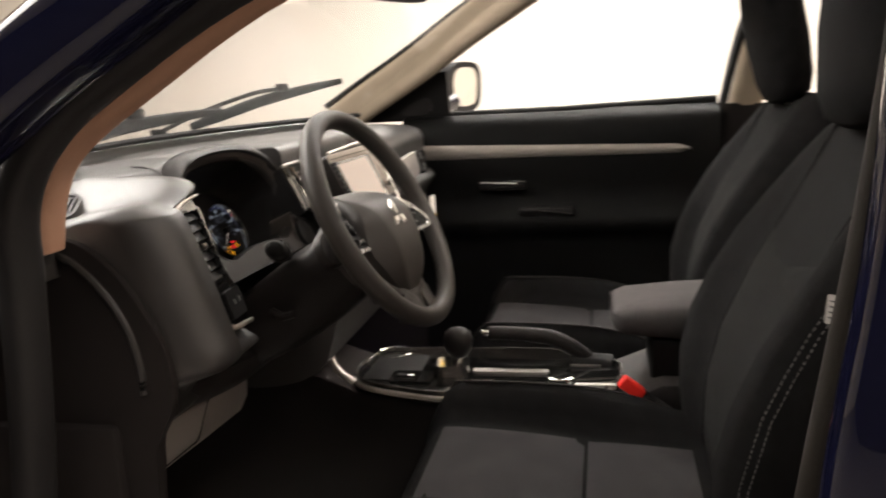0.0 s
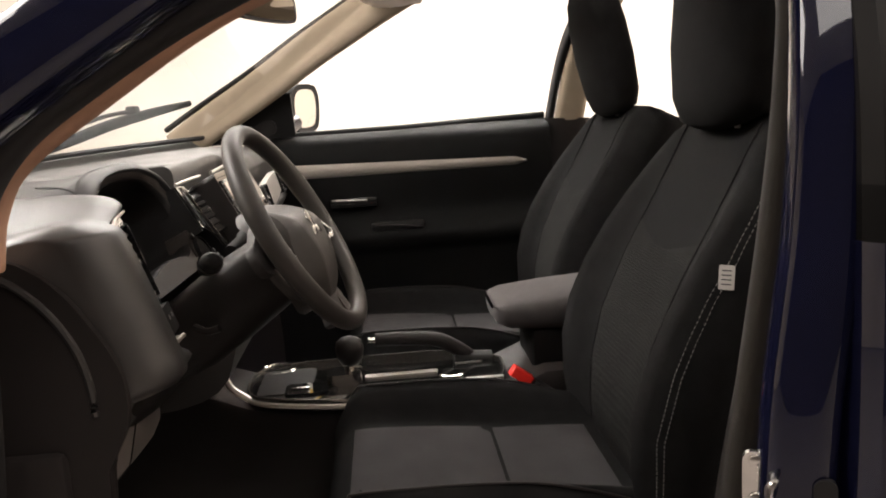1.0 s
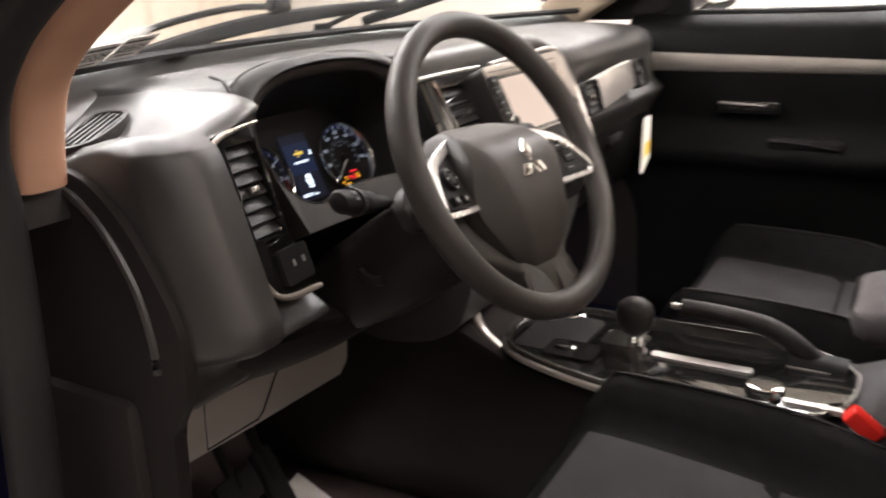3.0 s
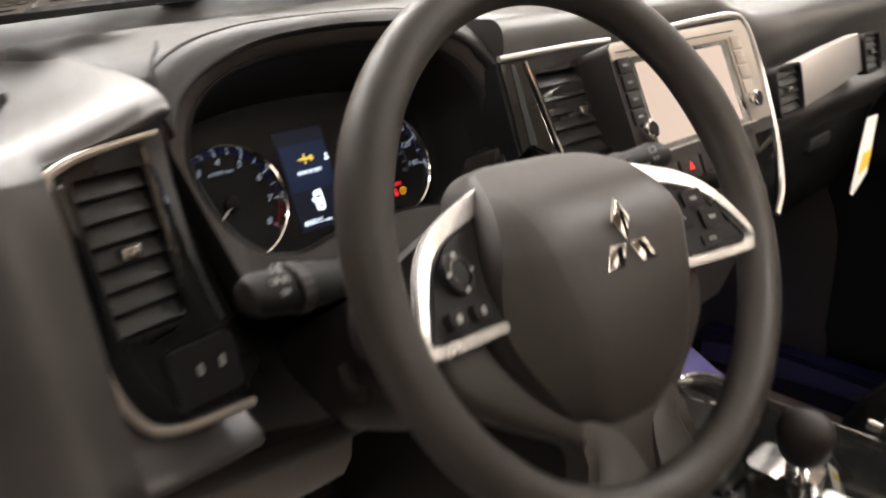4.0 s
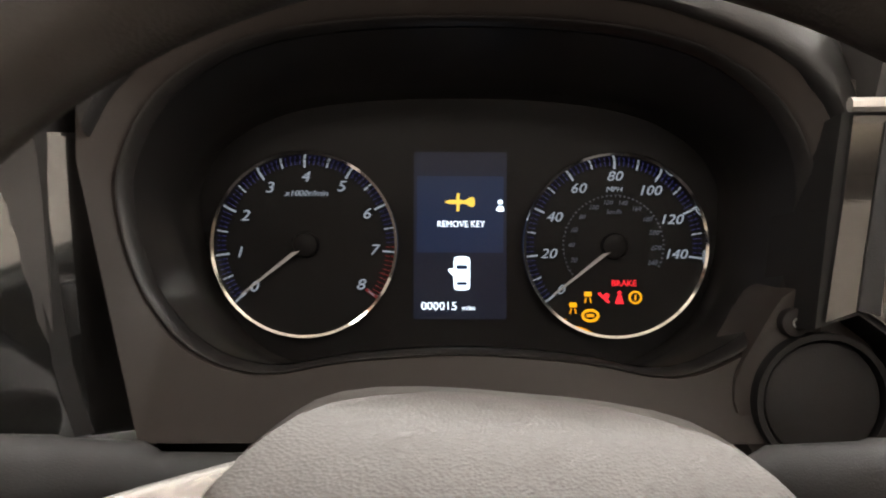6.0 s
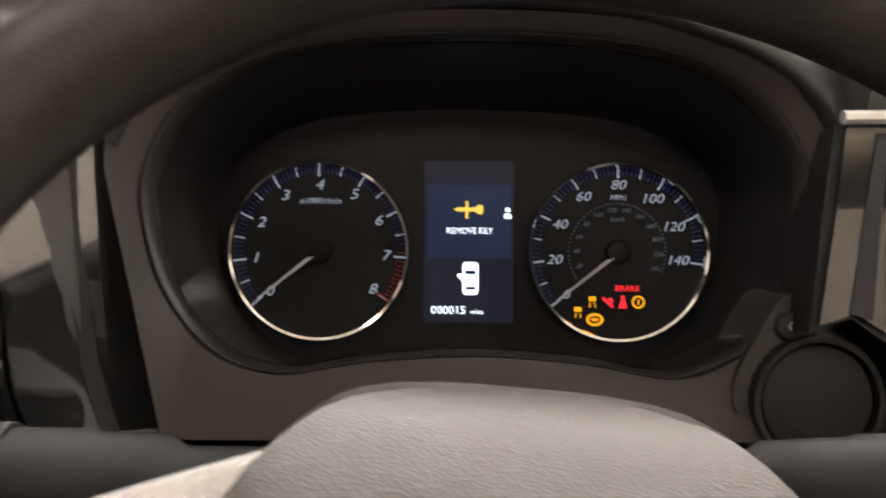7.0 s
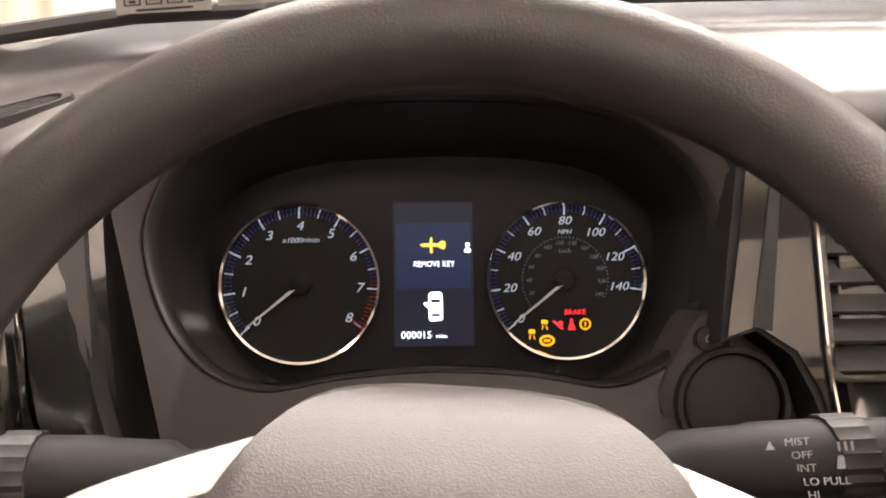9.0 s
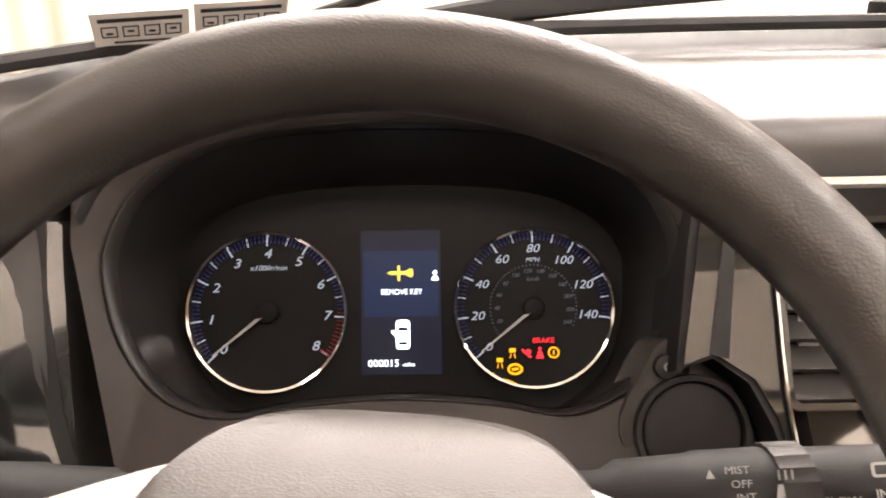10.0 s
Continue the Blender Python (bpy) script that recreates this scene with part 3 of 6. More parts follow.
def front_door():
    th = thing("passenger_door", (0.86, -0.2, 0.45), "closed passenger door with black trim, grey band and open-air window", "car door")
    ys = [0.26, 0.20, 0.10, -0.05, -0.2, -0.35, -0.5, -0.58, -0.635]
    rings = []
    for y in ys:
        e = 0.012 if y in (0.26, -0.635) else 0.0
        prof = [(0.895, 1.243 + (0.010 if y < -0.3 else 0)), (0.850, 1.247), (0.800, 1.225), (0.778 + e, 1.175), (0.775 + e, 1.10), (0.785 + e, 1.02), (0.772 + e, 0.975), (0.748 + e, 0.945), (0.752 + e, 0.915), (0.778 + e, 0.885), (0.790 + e, 0.70), (0.790 + e, 0.48), (0.895, 0.46)]
        rings.append(chaikin([V(x, y, z) for x, z in prof], 2))
    part("trim_panel", loft(rings), DOORTRIM, th, "black moulded door trim panel")
    strip = []
    for k in range(25):
        s = k / 24
        y = 0.240 - 0.795 * s
        lo, hi = 1.124 - 0.002 * s, 1.168 - 0.022 * s
        if s > 0.965:
            q = (s - 0.965) / 0.035
            hi -= 0.010 * q * q
            lo += 0.008 * q * q
        strip.append([V(0.776, y, lo), V(0.771, y, lo + 0.006), V(0.7705, y, (lo + hi) / 2), V(0.771, y, hi - 0.006), V(0.776, y, hi), V(0.790, y, (lo + hi) / 2)])
    part("trim_band", loft(strip), DOORSATIN, th, "satin grey-beige trim band", sharp=50)
    pull = part("door_pull", box((0.763, -0.105, 1.030), (0.780, 0.035, 1.060), 0.006), PIANO, th, "glossy black inner door handle")
    part("handle_lip", tube([V(0.763, 0.028, 1.056), V(0.762, -0.075, 1.051)], 0.0024, 8), SATIN, pull, "bright handle edge")
    cup = part("grab_recess", box((0.752, -0.24, 0.955), (0.775, -0.08, 0.982), 0.01), BLACK, th, "black armrest grab recess")
    part("recess_lip", tube(spline([(0.75, -0.09, 0.975), (0.748, -0.16, 0.972), (0.75, -0.235, 0.962)], 6), 0.0022, 8), HARD, cup)
    part("window_strip", tube([V(0.888, 0.24, 1.247), V(0.888, -0.20, 1.249), V(0.885, -0.635, 1.260)], 0.010, 8), RUBBER, th, "black window sealing strip")
    pane = []
    for y, s in ((0.13, 0.0), (-0.10, 0.25), (-0.30, 0.36), (-0.66, 0.36)):
        pane.append([V(0.892 - 0.45 * h * h - 0.1 * h, y, 1.235 + h) for h in [s * k / 6 + 0.001 * k for k in range(7)]])
    part("window_pane", loft([r + [p + V(0.004, 0, 0) for p in reversed(r)] for r in pane]), PANE, th, "clear side window").visible_shadow = False
    frame_pts = [p + V(0.045, -0.01, -0.01) for p in pa_line[::-1]] + [V(0.655, -0.68, 1.635)]
    part("window_frame", tube(frame_pts, 0.014, 8), RUBBER, th, "black window frame")
    part("mirror_sail", prism([(-0.44, 1.235), (-0.125, 1.235), (-0.130, 1.375), (-0.235, 1.375)], Matrix(((0, 0, 1, 0.868), (-1, 0, 0, 0), (0, 1, 0, 0), (0, 0, 0, 1))), 0.0, 0.03, 0.004), BLACK, th, "black mirror sail panel")
    speaker = part("tweeter_cap", prism(smooth2([(-0.295, 1.25), (-0.18, 1.25), (-0.18, 1.30), (-0.22, 1.30)], 2), Matrix(((0, 0, 1, 0.862), (-1, 0, 0, 0), (0, 1, 0, 0), (0, 0, 0, 1))), 0.0, 0.006, 0.002), HARD, th)
    part("outer_skin", box((0.896, -0.66, 0.40), (0.935, 0.30, 1.215), 0.012), NAVY, th, "navy outer skin")
    return th


front_door()


def side_mirror():
    th = thing("side_mirror", (1.05, 0.13, 1.24), "navy side mirror with black surround and clear glass", "side mirror")
    m = axes((1.055, 0.118, 1.328), (0.90, -0.43, 0), (0, 0, 1))
    shape = smooth2([(-0.088, 0.072), (0.060, 0.078), (0.092, 0.045), (0.086, -0.050), (0.050, -0.082), (-0.080, -0.078)], 3)
    small = [(x * 0.75, y * 0.78) for x, y in shape]
    tiny = [(x * 0.55, y * 0.60) for x, y in shape]
    rings = [[m @ V(x, y, 0.012) for x, y in small], [m @ V(x, y, 0.016) for x, y in shape], [m @ V(x * 1.02, y * 1.02, -0.01) for x, y in shape], [m @ V(x * 0.95, y * 0.95, -0.05) for x, y in shape], [m @ V(x, y, -0.085) for x, y in tiny]]
    part("housing", loft(rings, True, True), RUBBER, th, "black mirror housing")
    part("mirror_glass", prism(small, m, 0.0125, 0.0145), MIRROR, th, "reflecting mirror glass")
    part("arm", tube([V(0.90, 0.17, 1.27), V(0.96, 0.155, 1.275), V(1.0, 0.14, 1.285)], 0.028, 10), NAVY, th, "navy mirror arm")
    return th


side_mirror()


def inner_mirror():
    th = thing("rear_view_mirror", (0.0, 0.05, 1.50), "black rear-view mirror hung from the windscreen", "mirror")
    m = axes((0.03, 0.072, 1.537), (0.93, -0.37, 0), (0.0, 0.05, 1))
    shape = smooth2([(-0.115, 0.030), (0.115, 0.034), (0.118, -0.026), (0.09, -0.036), (-0.09, -0.036), (-0.118, -0.026)], 2)
    rings = [[m @ V(x * 0.93, y * 0.86, 0.006) for x, y in shape], [m @ V(x, y, 0.006) for x, y in shape], [m @ V(x, y, -0.004) for x, y in shape], [m @ V(x * 0.9, y * 0.8, -0.026) for x, y in shape]]
    part("housing", loft(rings), HARD, th)
    part("mirror_glass", prism([(x * 0.92, y * 0.85) for x, y in shape], m, 0.0062, 0.0072), MIRROR, th)
    part("stem", tube([spot(m, 0, 0, -0.02), V(0.06, 0.11, 1.575), ws_point(0.06, 0.60) + V(0, -0.012, -0.004)], 0.011, 8), HARD, th)
    return th


inner_mirror()


def sun_visor_wrap():
    th = thing("sun_visor", (0.45, -0.12, 1.585), "passenger sun visor wrapped in clear wrinkled film", "sun visor")
    rng = random.Random(5)
    rings = []
    for i in range(15):
        s = i / 14
        c = V(0.30 + 0.36 * s, -0.165 - 0.03 * s, 1.600)
        r = 0.018 + 0.006 * math.sin(math.pi * s)
        rings.append([c + V(0.004 * rng.uniform(-1, 1), math.cos(w) * 0.085 + 0.006 * rng.uniform(-1, 1), math.sin(w) * r + 0.004 * rng.uniform(-1, 1)) for w in [2 * math.pi * k / 18 for k in range(18)]])
    part("visor_body", loft(rings), CREAM, th, "wrinkled film over cream visor", sharp=15)
    return th


sun_visor_wrap()


def wiper(name_pts, arm_pts, blade_len_label):
    th = thing("windscreen_wiper", name_pts[0], blade_len_label, "wiper", "windscreen wipers")
    path = spline(name_pts, 8)
    part("blade", tube(path, lambda s: 0.0095 * (0.55 + 0.45 * math.sin(math.pi * min(1, max(0, s * 0.9 + 0.08)))), 8, flat=1.4), RUBBER, th, "black rubber wiper blade")
    part("arm", tube(spline(arm_pts, 6), 0.0065, 8, flat=0.8), BLACK, th, "black metal wiper arm")
    part("pivot", prism(ring2(0.018, 16), Matrix.Translation(arm_pts[0]), -0.06, 0.008, 0.003), BLACK, th)
    part("joint", box(Vector(arm_pts[-1]) - V(0.02, 0.012, 0.008), Vector(arm_pts[-1]) + V(0.02, 0.012, 0.012), 0.004), HARD, th)
    return th


def on_glass(x, s, lift=0.02):
    return ws_point(x, s) + V(0, 0.45 * lift, 0.9 * lift)


wiper([on_glass(0.18, 0.030), on_glass(0.25, 0.070), on_glass(0.335, 0.122), on_glass(0.46, 0.168), on_glass(0.575, 0.202)], [on_glass(0.10, 0.000, 0.03), on_glass(0.20, 0.055, 0.040), on_glass(0.31, 0.130, 0.038), on_glass(0.40, 0.155, 0.034)], "black windscreen wiper parked along the glass foot, longer one")
wiper([on_glass(-0.40, 0.004), on_glass(-0.28, 0.036), on_glass(-0.145, 0.064), on_glass(0.03, 0.082), on_glass(0.216, 0.094)], [on_glass(-0.48, -0.01, 0.03), on_glass(-0.36, 0.030, 0.045), on_glass(-0.22, 0.074, 0.042), on_glass(-0.10, 0.082, 0.036)], "black windscreen wiper parked along the glass foot")
cowl = [[V(x, ws_base(x) + 0.02 + d, 1.215 - 0.10 * d) for x in [-0.84 + 1.68 * k / 20 for k in range(21)]] for d in (0, 0.06, 0.14)]
bm = loft(cowl, False, False)
loft([[p + V(0, 0, -0.03) for p in r] for r in cowl], False, False, bm)
part("cowl_panel", bm, BLACK, car, "black plastic cowl below the windscreen")

# ---- dashboard ----
dash = thing("dashboard", (0, 0.45, 0.80), "dark grey soft-touch dashboard with rounded top", "dashboard")


def dash_profile(x):
    """Height and depth of the dashboard's outline at x, as (y, z) pairs."""
    yb = ws_base(min(0.76, max(-0.76, x))) + 0.01
    pod = [(yb, 1.238), (yb - 0.06, 1.236), (0.34, 1.244), (0.236, 1.248), (0.198, 1.234), (0.187, 1.214), (0.160, 1.125), (0.140, 1.058), (0.130, 1.034), (0.134, 1.012), (0.210, 0.990), (0.215, 0.930), (0.40, 0.90), (0.62, 1.0)]
    drv = [(yb, 1.238), (yb - 0.08, 1.240), (0.40, 1.243), (0.425, 1.236), (0.430, 1.200), (0.430, 1.160), (0.425, 1.120), (0.400, 1.040), (0.360, 1.020), (0.270, 1.000), (0.200, 0.965), (0.215, 0.930), (0.40, 0.90), (0.62, 1.0)]
    mid = [(yb, 1.238), (yb - 0.10, 1.242), (0.258, 1.252), (0.228, 1.248), (0.227, 1.212), (0.231, 1.175), (0.235, 1.140), (0.190, 1.080), (0.165, 1.045), (0.140, 1.010), (0.150, 0.930), (0.190, 0.820), (0.40, 0.80), (0.62, 1.0)]
    far = [(yb, 1.238), (yb - 0.08, 1.240), (0.32, 1.240), (0.205, 1.230), (0.182, 1.200), (0.184, 1.175), (0.186, 1.150), (0.178, 1.110), (0.160, 1.098), (0.150, 1.084), (0.185, 1.040), (0.240, 0.870), (0.40, 0.82), (0.62, 1.0)]
    edge = [(y + (0.040 if 2 < i < 11 else 0), z - (0.010 if i in (2, 3) else 0)) for i, (y, z) in enumerate(pod)]
    side = [(y + (0.012 if 2 < i < 11 else 0), z) for i, (y, z) in enumerate(pod)]
    sunk = [(y + (0.034 if 4 < i < 9 else 0), z) for i, (y, z) in enumerate(pod)]
    turn = [(y + (0.050 if 4 < i < 9 else 0.012 if i in (3, 4) else 0), z - (0.004 if i in (3, 4) else 0)) for i, (y, z) in enumerate(pod)]
    keys = [(-0.712, edge), (-0.690, side), (-0.668, pod), (-0.640, pod), (-0.635, sunk), (-0.575, sunk), (-0.550, turn), (-0.541, drv), (-0.228, drv), (-0.215, mid), (0.185, mid), (0.235, far), (0.76, far)]
    xs = [k for k, _ in keys]
    fall = min(1.0, max(0.0, (-0.535 - x) / 0.12))
    fall = fall * fall * (3 - 2 * fall)
    return [(float(np.interp(x, xs, [p[i][0] for _, p in keys])), float(np.interp(x, xs, [p[i][1] for _, p in keys])) - fall * (0.008, 0.030, 0.044, 0.024, 0.024, 0.010)[min(i, 5)] * (1 if i < 6 else 0)) for i in range(14)]


stations = [-0.712, -0.709, -0.700, -0.690, -0.675, -0.668, -0.655, -0.6415, -0.640, -0.635, -0.60, -0.575, -0.565, -0.556, -0.550, -0.5455, -0.541, -0.50, -0.40, -0.30, -0.25, -0.228, -0.2215, -0.215, -0.15, -0.05, 0.05, 0.15, 0.185, 0.21, 0.235, 0.32, 0.42, 0.55, 0.65, 0.72, 0.755, 0.765]
rings = []
for x in stations:
    shrink = 0.94 if x in (-0.712, 0.765) else (0.985 if x in (-0.709, 0.755) else 1.0)
    pts = dash_profile(x)
    cy, cz = 0.36, 1.09
    rings.append(chaikin([V(x, cy + (y - cy) * shrink, cz + (z - cz) * shrink) for y, z in pts], 2))
part("upper_pad", loft(rings), GREY, dash, "dark grey grained dashboard skin", sharp=50)

rows = []
for x in (-0.685, -0.72, -0.755, -0.79):
    top = [V(x, y, z) for y, z in ((0.31, 1.180), (0.33, 1.196), (0.38, 1.207), (0.46, 1.214), (0.55, 1.224), (0.645, 1.235))]
    rows.append(top + [p - V(0, 0, 0.035) for p in reversed(top)])
part("dash_shoulder", loft(rows), GREY, dash, "dark grey dashboard shoulder beside the pillar", sharp=60)

# the top rises to the foot of the windscreen
rows = []
for k in range(82):
    x = -0.775 + 0.019 * k
    y, rise = ws_base(max(-0.76, x)), min(1.0, max(0.0, (x + 0.66) / 0.08)) * 0.022
    up = min(1.0, max(0.0, (x + 0.66) / 0.08)) * 0.020
    rows.append(chaikin([V(x, y + 0.006, 1.244 + up), V(x, y - 0.014, 1.243 + up), V(x, y - 0.040, 1.231 + 0.4 * rise), V(x, y - 0.068, 1.220 + 0.8 * rise), V(x, y - 0.080, 1.190 + rise), V(x, y + 0.012, 1.190)], 1))
part("screen_foot", loft(rows), GREY, dash, "dark grey dash top rising to the windscreen", sharp=60)

# hood over the instruments
HOODS = [(-0.1575, 0.046), (-0.147, 0.066), (-0.126, 0.083), (-0.098, 0.0950), (-0.060, 0.1035), (0.0, 0.1070), (0.060, 0.1035), (0.098, 0.0950), (0.126, 0.083), (0.147, 0.066), (0.1575, 0.046)]
arch = [(p.x, p.y) for p in spline([(u, v, 0) for u, v in HOODS], 5)]


def hood_point(u, v, k, d):
    """A place on the hood's front: k runs from its lower lip (0) to its seam (1)."""
    tall = 0.0155 + 0.015 * (abs(u) / 0.1575) ** 2
    return spot(CLUSTER, u * (1 + 0.045 * k), v + tall * k, d)


def hood():
    rows = []
    for k, d in ((0.02, 0.070), (-0.04, 0.092), (0.0, 0.0985), (0.10, 0.1010), (0.35, 0.1000), (0.70, 0.0945), (0.94, 0.0880), (1.0, 0.0850), (1.06, 0.0810)):
        rows.append([hood_point(u, v, k, d) for u, v in arch])
    for y, k in ((0.26, 0.35), (0.32, 0.65), (0.40, 0.92), (0.47, 1.0)):
        row = []
        for u, v in arch:
            a = hood_point(u, v, 1.08, 0.076)
            b = V(-0.392 + u * (1.05 + 0.12 * k), y, min(a.z, 1.246))
            z = a.z + (b.z - a.z) * k - 0.006 * k * (abs(u) / 0.15) ** 2
            row.append(V(a.x + (b.x - a.x) * k, max(y, a.y + 0.004), z))
        rows.append(row)
    return loft(rows, False, False)


part("instrument_hood", hood(), SOFT, dash, "soft black hood over the instruments", sharp=60)
for k, d in ((0.985, 0.0866), (1.02, 0.0846)):
    part("hood_stitching", tube([hood_point(u, v, k, d) for u, v in arch], 0.0008, 6), HARD, dash, "stitched seam along the hood")

part("hood_gap", tube(spline([(-0.488, 0.345, 1.2500), (-0.506, 0.312, 1.2492), (-0.522, 0.288, 1.2455), (-0.5335, 0.270, 1.2385), (-0.5400, 0.256, 1.2270), (-0.5450, 0.247, 1.2130)], 6), lambda q: 0.0012 + 0.0022 * q, 6), BLACK, dash, "dark gap where the hood meets the dash top")

# side plates between instruments and vents
OVAL = [(-0.149, 0.016), (-0.1475, 0.038), (-0.133, 0.065), (-0.103, 0.0855), (-0.060, 0.0955), (0.0, 0.0985), (0.060, 0.0955), (0.103, 0.0855), (0.133, 0.065), (0.1475, 0.040), (0.149, 0.018), (0.146, -0.008), (0.136, -0.030), (0.116, -0.046), (0.088, -0.0555), (0.050, -0.0495), (0.0, -0.0460), (-0.050, -0.0490), (-0.088, -0.0545), (-0.118, -0.0440), (-0.139, -0.018)]
oval = [(p.x, p.y) for p in spline([(u, v, 0) for u, v in OVAL], 4, True)]


def surround():
    """The grey plate with the oval opening, from the hood down to the column."""
    outer = []
    for u, v in oval:
        if v > 0.03:
            ou, ov = math.copysign(max(abs(u) * 1.075, 0.162 if abs(u) > 0.13 else 0), u), v * 1.062 + 0.001
        else:
            ov = max(-0.082, v * 1.75 - 0.022)
            reach = 0.137 + 0.027 * min(1.0, (ov + 0.080) / 0.125)
            ou = math.copysign(max(abs(u) * 1.012, reach), u) if abs(u) > 0.085 else u * 1.25
        outer.append((ou, ov))
    rows = [[spot(CLUSTER, u, v, 0.060) for u, v in outer], [spot(CLUSTER, u, v, 0.096) for u, v in outer], [spot(CLUSTER, u * 1.012, v * 1.012, 0.089) for u, v in oval], [spot(CLUSTER, u, v, 0.086) for u, v in oval]]
    return loft(rows, True, False)


part("instrument_surround", surround(), PLATE, dash, "grey satin plastic surround of the instruments", sharp=50)


# ---- instrument cluster ----
dials = thing("instrument_cluster", (-0.392, 0.27, 1.06), "instrument cluster with two dim round dials and blue lit display", "instrument cluster")


def tunnel():
    rows = []
    for d, su, sv, low in ((0.078, 0.968, 0.962, 0.962), (0.045, 0.970, 0.90, 1.03), (0.008, 0.960, 0.80, 1.14), (0.0, 0.950, 0.78, 1.15), (-0.008, 0.93, 0.74, 1.12)):
        rows.append([spot(CLUSTER, u * su, 0.02 + (v - 0.02) * (sv if v > 0.02 else low), d) for u, v in oval])
    return loft(rows, True, False)


lip = [[spot(CLUSTER, u * k, 0.02 + (v - 0.02) * k, d) for u, v in oval] for d, k in ((0.086, 1.001), (0.0885, 0.994), (0.088, 0.984), (0.078, 0.968))]
part("oval_lip", loft(lip, True, False), TUNNEL, dials, "rounded black lip of the cowl", sharp=60)
part("cowl_tunnel", tunnel(), TUNNEL, dials, "deep black inner cowl", sharp=50)
part("face_plate", prism([(u * 0.96, 0.02 + (v - 0.02) * (0.85 if v > 0.02 else 1.16)) for u, v in oval], CLUSTER, -0.012, -0.006), DIAL, dials, "black face plate")
DIALX = 0.0826


def dial_ring(cx, r):
    rows = []
    n = 72
    for rr, d in ((r + 0.0006, -0.005), (r + 0.0012, 0.002), (r + 0.0002, 0.0036), (r - 0.0012, 0.0030), (r - 0.0030, -0.002), (r - 0.0034, -0.005)):
        rows.append([spot(CLUSTER, cx + rr * math.cos(2 * math.pi * k / n), rr * math.sin(2 * math.pi * k / n), d) for k in range(n)])
    return loft(rows, True, False)


def tick(bm, cx, deg, r0, r1, w):
    a = radians(deg)
    c, s = math.cos(a), math.sin(a)
    prism([(r0, -w), (r1, -w), (r1, w), (r0, w)], CLUSTER @ Matrix.Translation((cx, 0, 0)) @ Matrix.Rotation(a, 4, "Z"), -0.0042, -0.0034, 0, bm)
    return bm


def gauge(cx, label, top, majors, minor, red_from, numerals, r_text, size):
    g = part("dial_face", prism(ring2(0.0478, 64, cx, 0), CLUSTER, -0.0058, -0.0045), DIAL, dials, label)
    part("chrome_ring", dial_ring(cx, 0.0490), CHROME, g, "thin chrome dial ring")
    first, last = (219.0, -36.6) if red_from < 1 else (220.0, -8.0)
    for k in range(majors + 1):
        part("tick_mark", tick(bmesh.new(), cx, first + (last - first) * k / majors, 0.0412, 0.0455, 0.00045), GLOWWHITE, g)
    small, red = bmesh.new(), bmesh.new()
    count = majors * minor
    for k in range(count + 1):
        s = k / count
        if (2 * k) % minor == 0 and k % minor:
            part("half_tick", tick(bmesh.new(), cx, first + (last - first) * s, 0.0425, 0.0453, 0.00034), GLOWREDZONE if s > red_from else GLOWWHITE, g)
        elif k % minor:
            tick(red if s > red_from else small, cx, first + (last - first) * s, 0.0430, 0.0452, 0.00022)
    tagged(part("minor_scale", small, GLOWBLUE, g, "blue minor scale"), kind="stuff")
    if len(red.verts):
        tick(red, cx, last, 0.040, 0.046, 0.0007)
        part("red_zone", red, GLOWREDZONE, g, "red zone ticks")
    else:
        red.free()
    for k, txt in numerals:
        a = radians(first + (last - first) * k / majors)
        r_here = r_text - 0.0036 * abs(math.cos(a)) * (len(txt) - 1) / 2
        words(txt, size, CLUSTER @ Matrix.Translation((cx + r_here * math.cos(a), r_here * math.sin(a), -0.004)), GLOWWHITE, g, "numeral", 0.25, squash=1.15)
    return g


rev = gauge(-DIALX, "black rev counter face", 8, 8, 10, 0.86, [(k, str(k)) for k in range(9)], 0.0362, 0.0082)
speed = gauge(DIALX, "black speedometer face", 140, 7, 10, 2.0, [(k, str(20 * k)) for k in range(8)], 0.0372, 0.0074)
words("x1000r/min", 0.0045, CLUSTER @ Matrix.Translation((-DIALX, 0.0274, -0.004)), GLOWWHITE, rev, "lettering", 0.25, squash=1.1)
words("MPH", 0.0040, CLUSTER @ Matrix.Translation((DIALX, 0.0302, -0.004)), GLOWWHITE, speed, "lettering", 0.25, squash=1.1)
words("km/h", 0.0036, CLUSTER @ Matrix.Translation((DIALX, 0.0182, -0.004)), GLOWSOFT, speed, "lettering", 0.25, squash=1.1)
for k in range(12):
    a = radians(220 - 228 * (k + 1) * 20 / 225)
    words(str(20 * (k + 1)), 0.0036, CLUSTER @ Matrix.Translation((DIALX + 0.0228 * math.cos(a), 0.0234 * math.sin(a), -0.004)), GLOWSOFT, speed, "small_numeral", 0.25)
dots = bmesh.new()
for k in range(49):
    tick(dots, DIALX, 220 - 244 * k / 48, 0.0266, 0.0274, 0.00034)
part("dot_scale", dots, GLOWSOFT, speed, "inner dotted scale")


def needle(cx, deg, owner):
    a = radians(deg)
    m = CLUSTER @ Matrix.Translation((cx, 0, 0)) @ Matrix.Rotation(a, 4, "Z")
    part("needle", prism([(0.008, -0.0009), (0.0425, -0.0004), (0.0425, 0.0004), (0.004, 0.0010)], m, 0.0010, 0.0022), NEEDLE, owner, "pale grey needle")
    part("needle_hub", prism(ring2(0.0068, 24), m, -0.004, 0.0012, 0.0012), DIAL, owner, "black needle hub")


needle(-DIALX, 218.5, rev)
needle(DIALX, 218.5, speed)


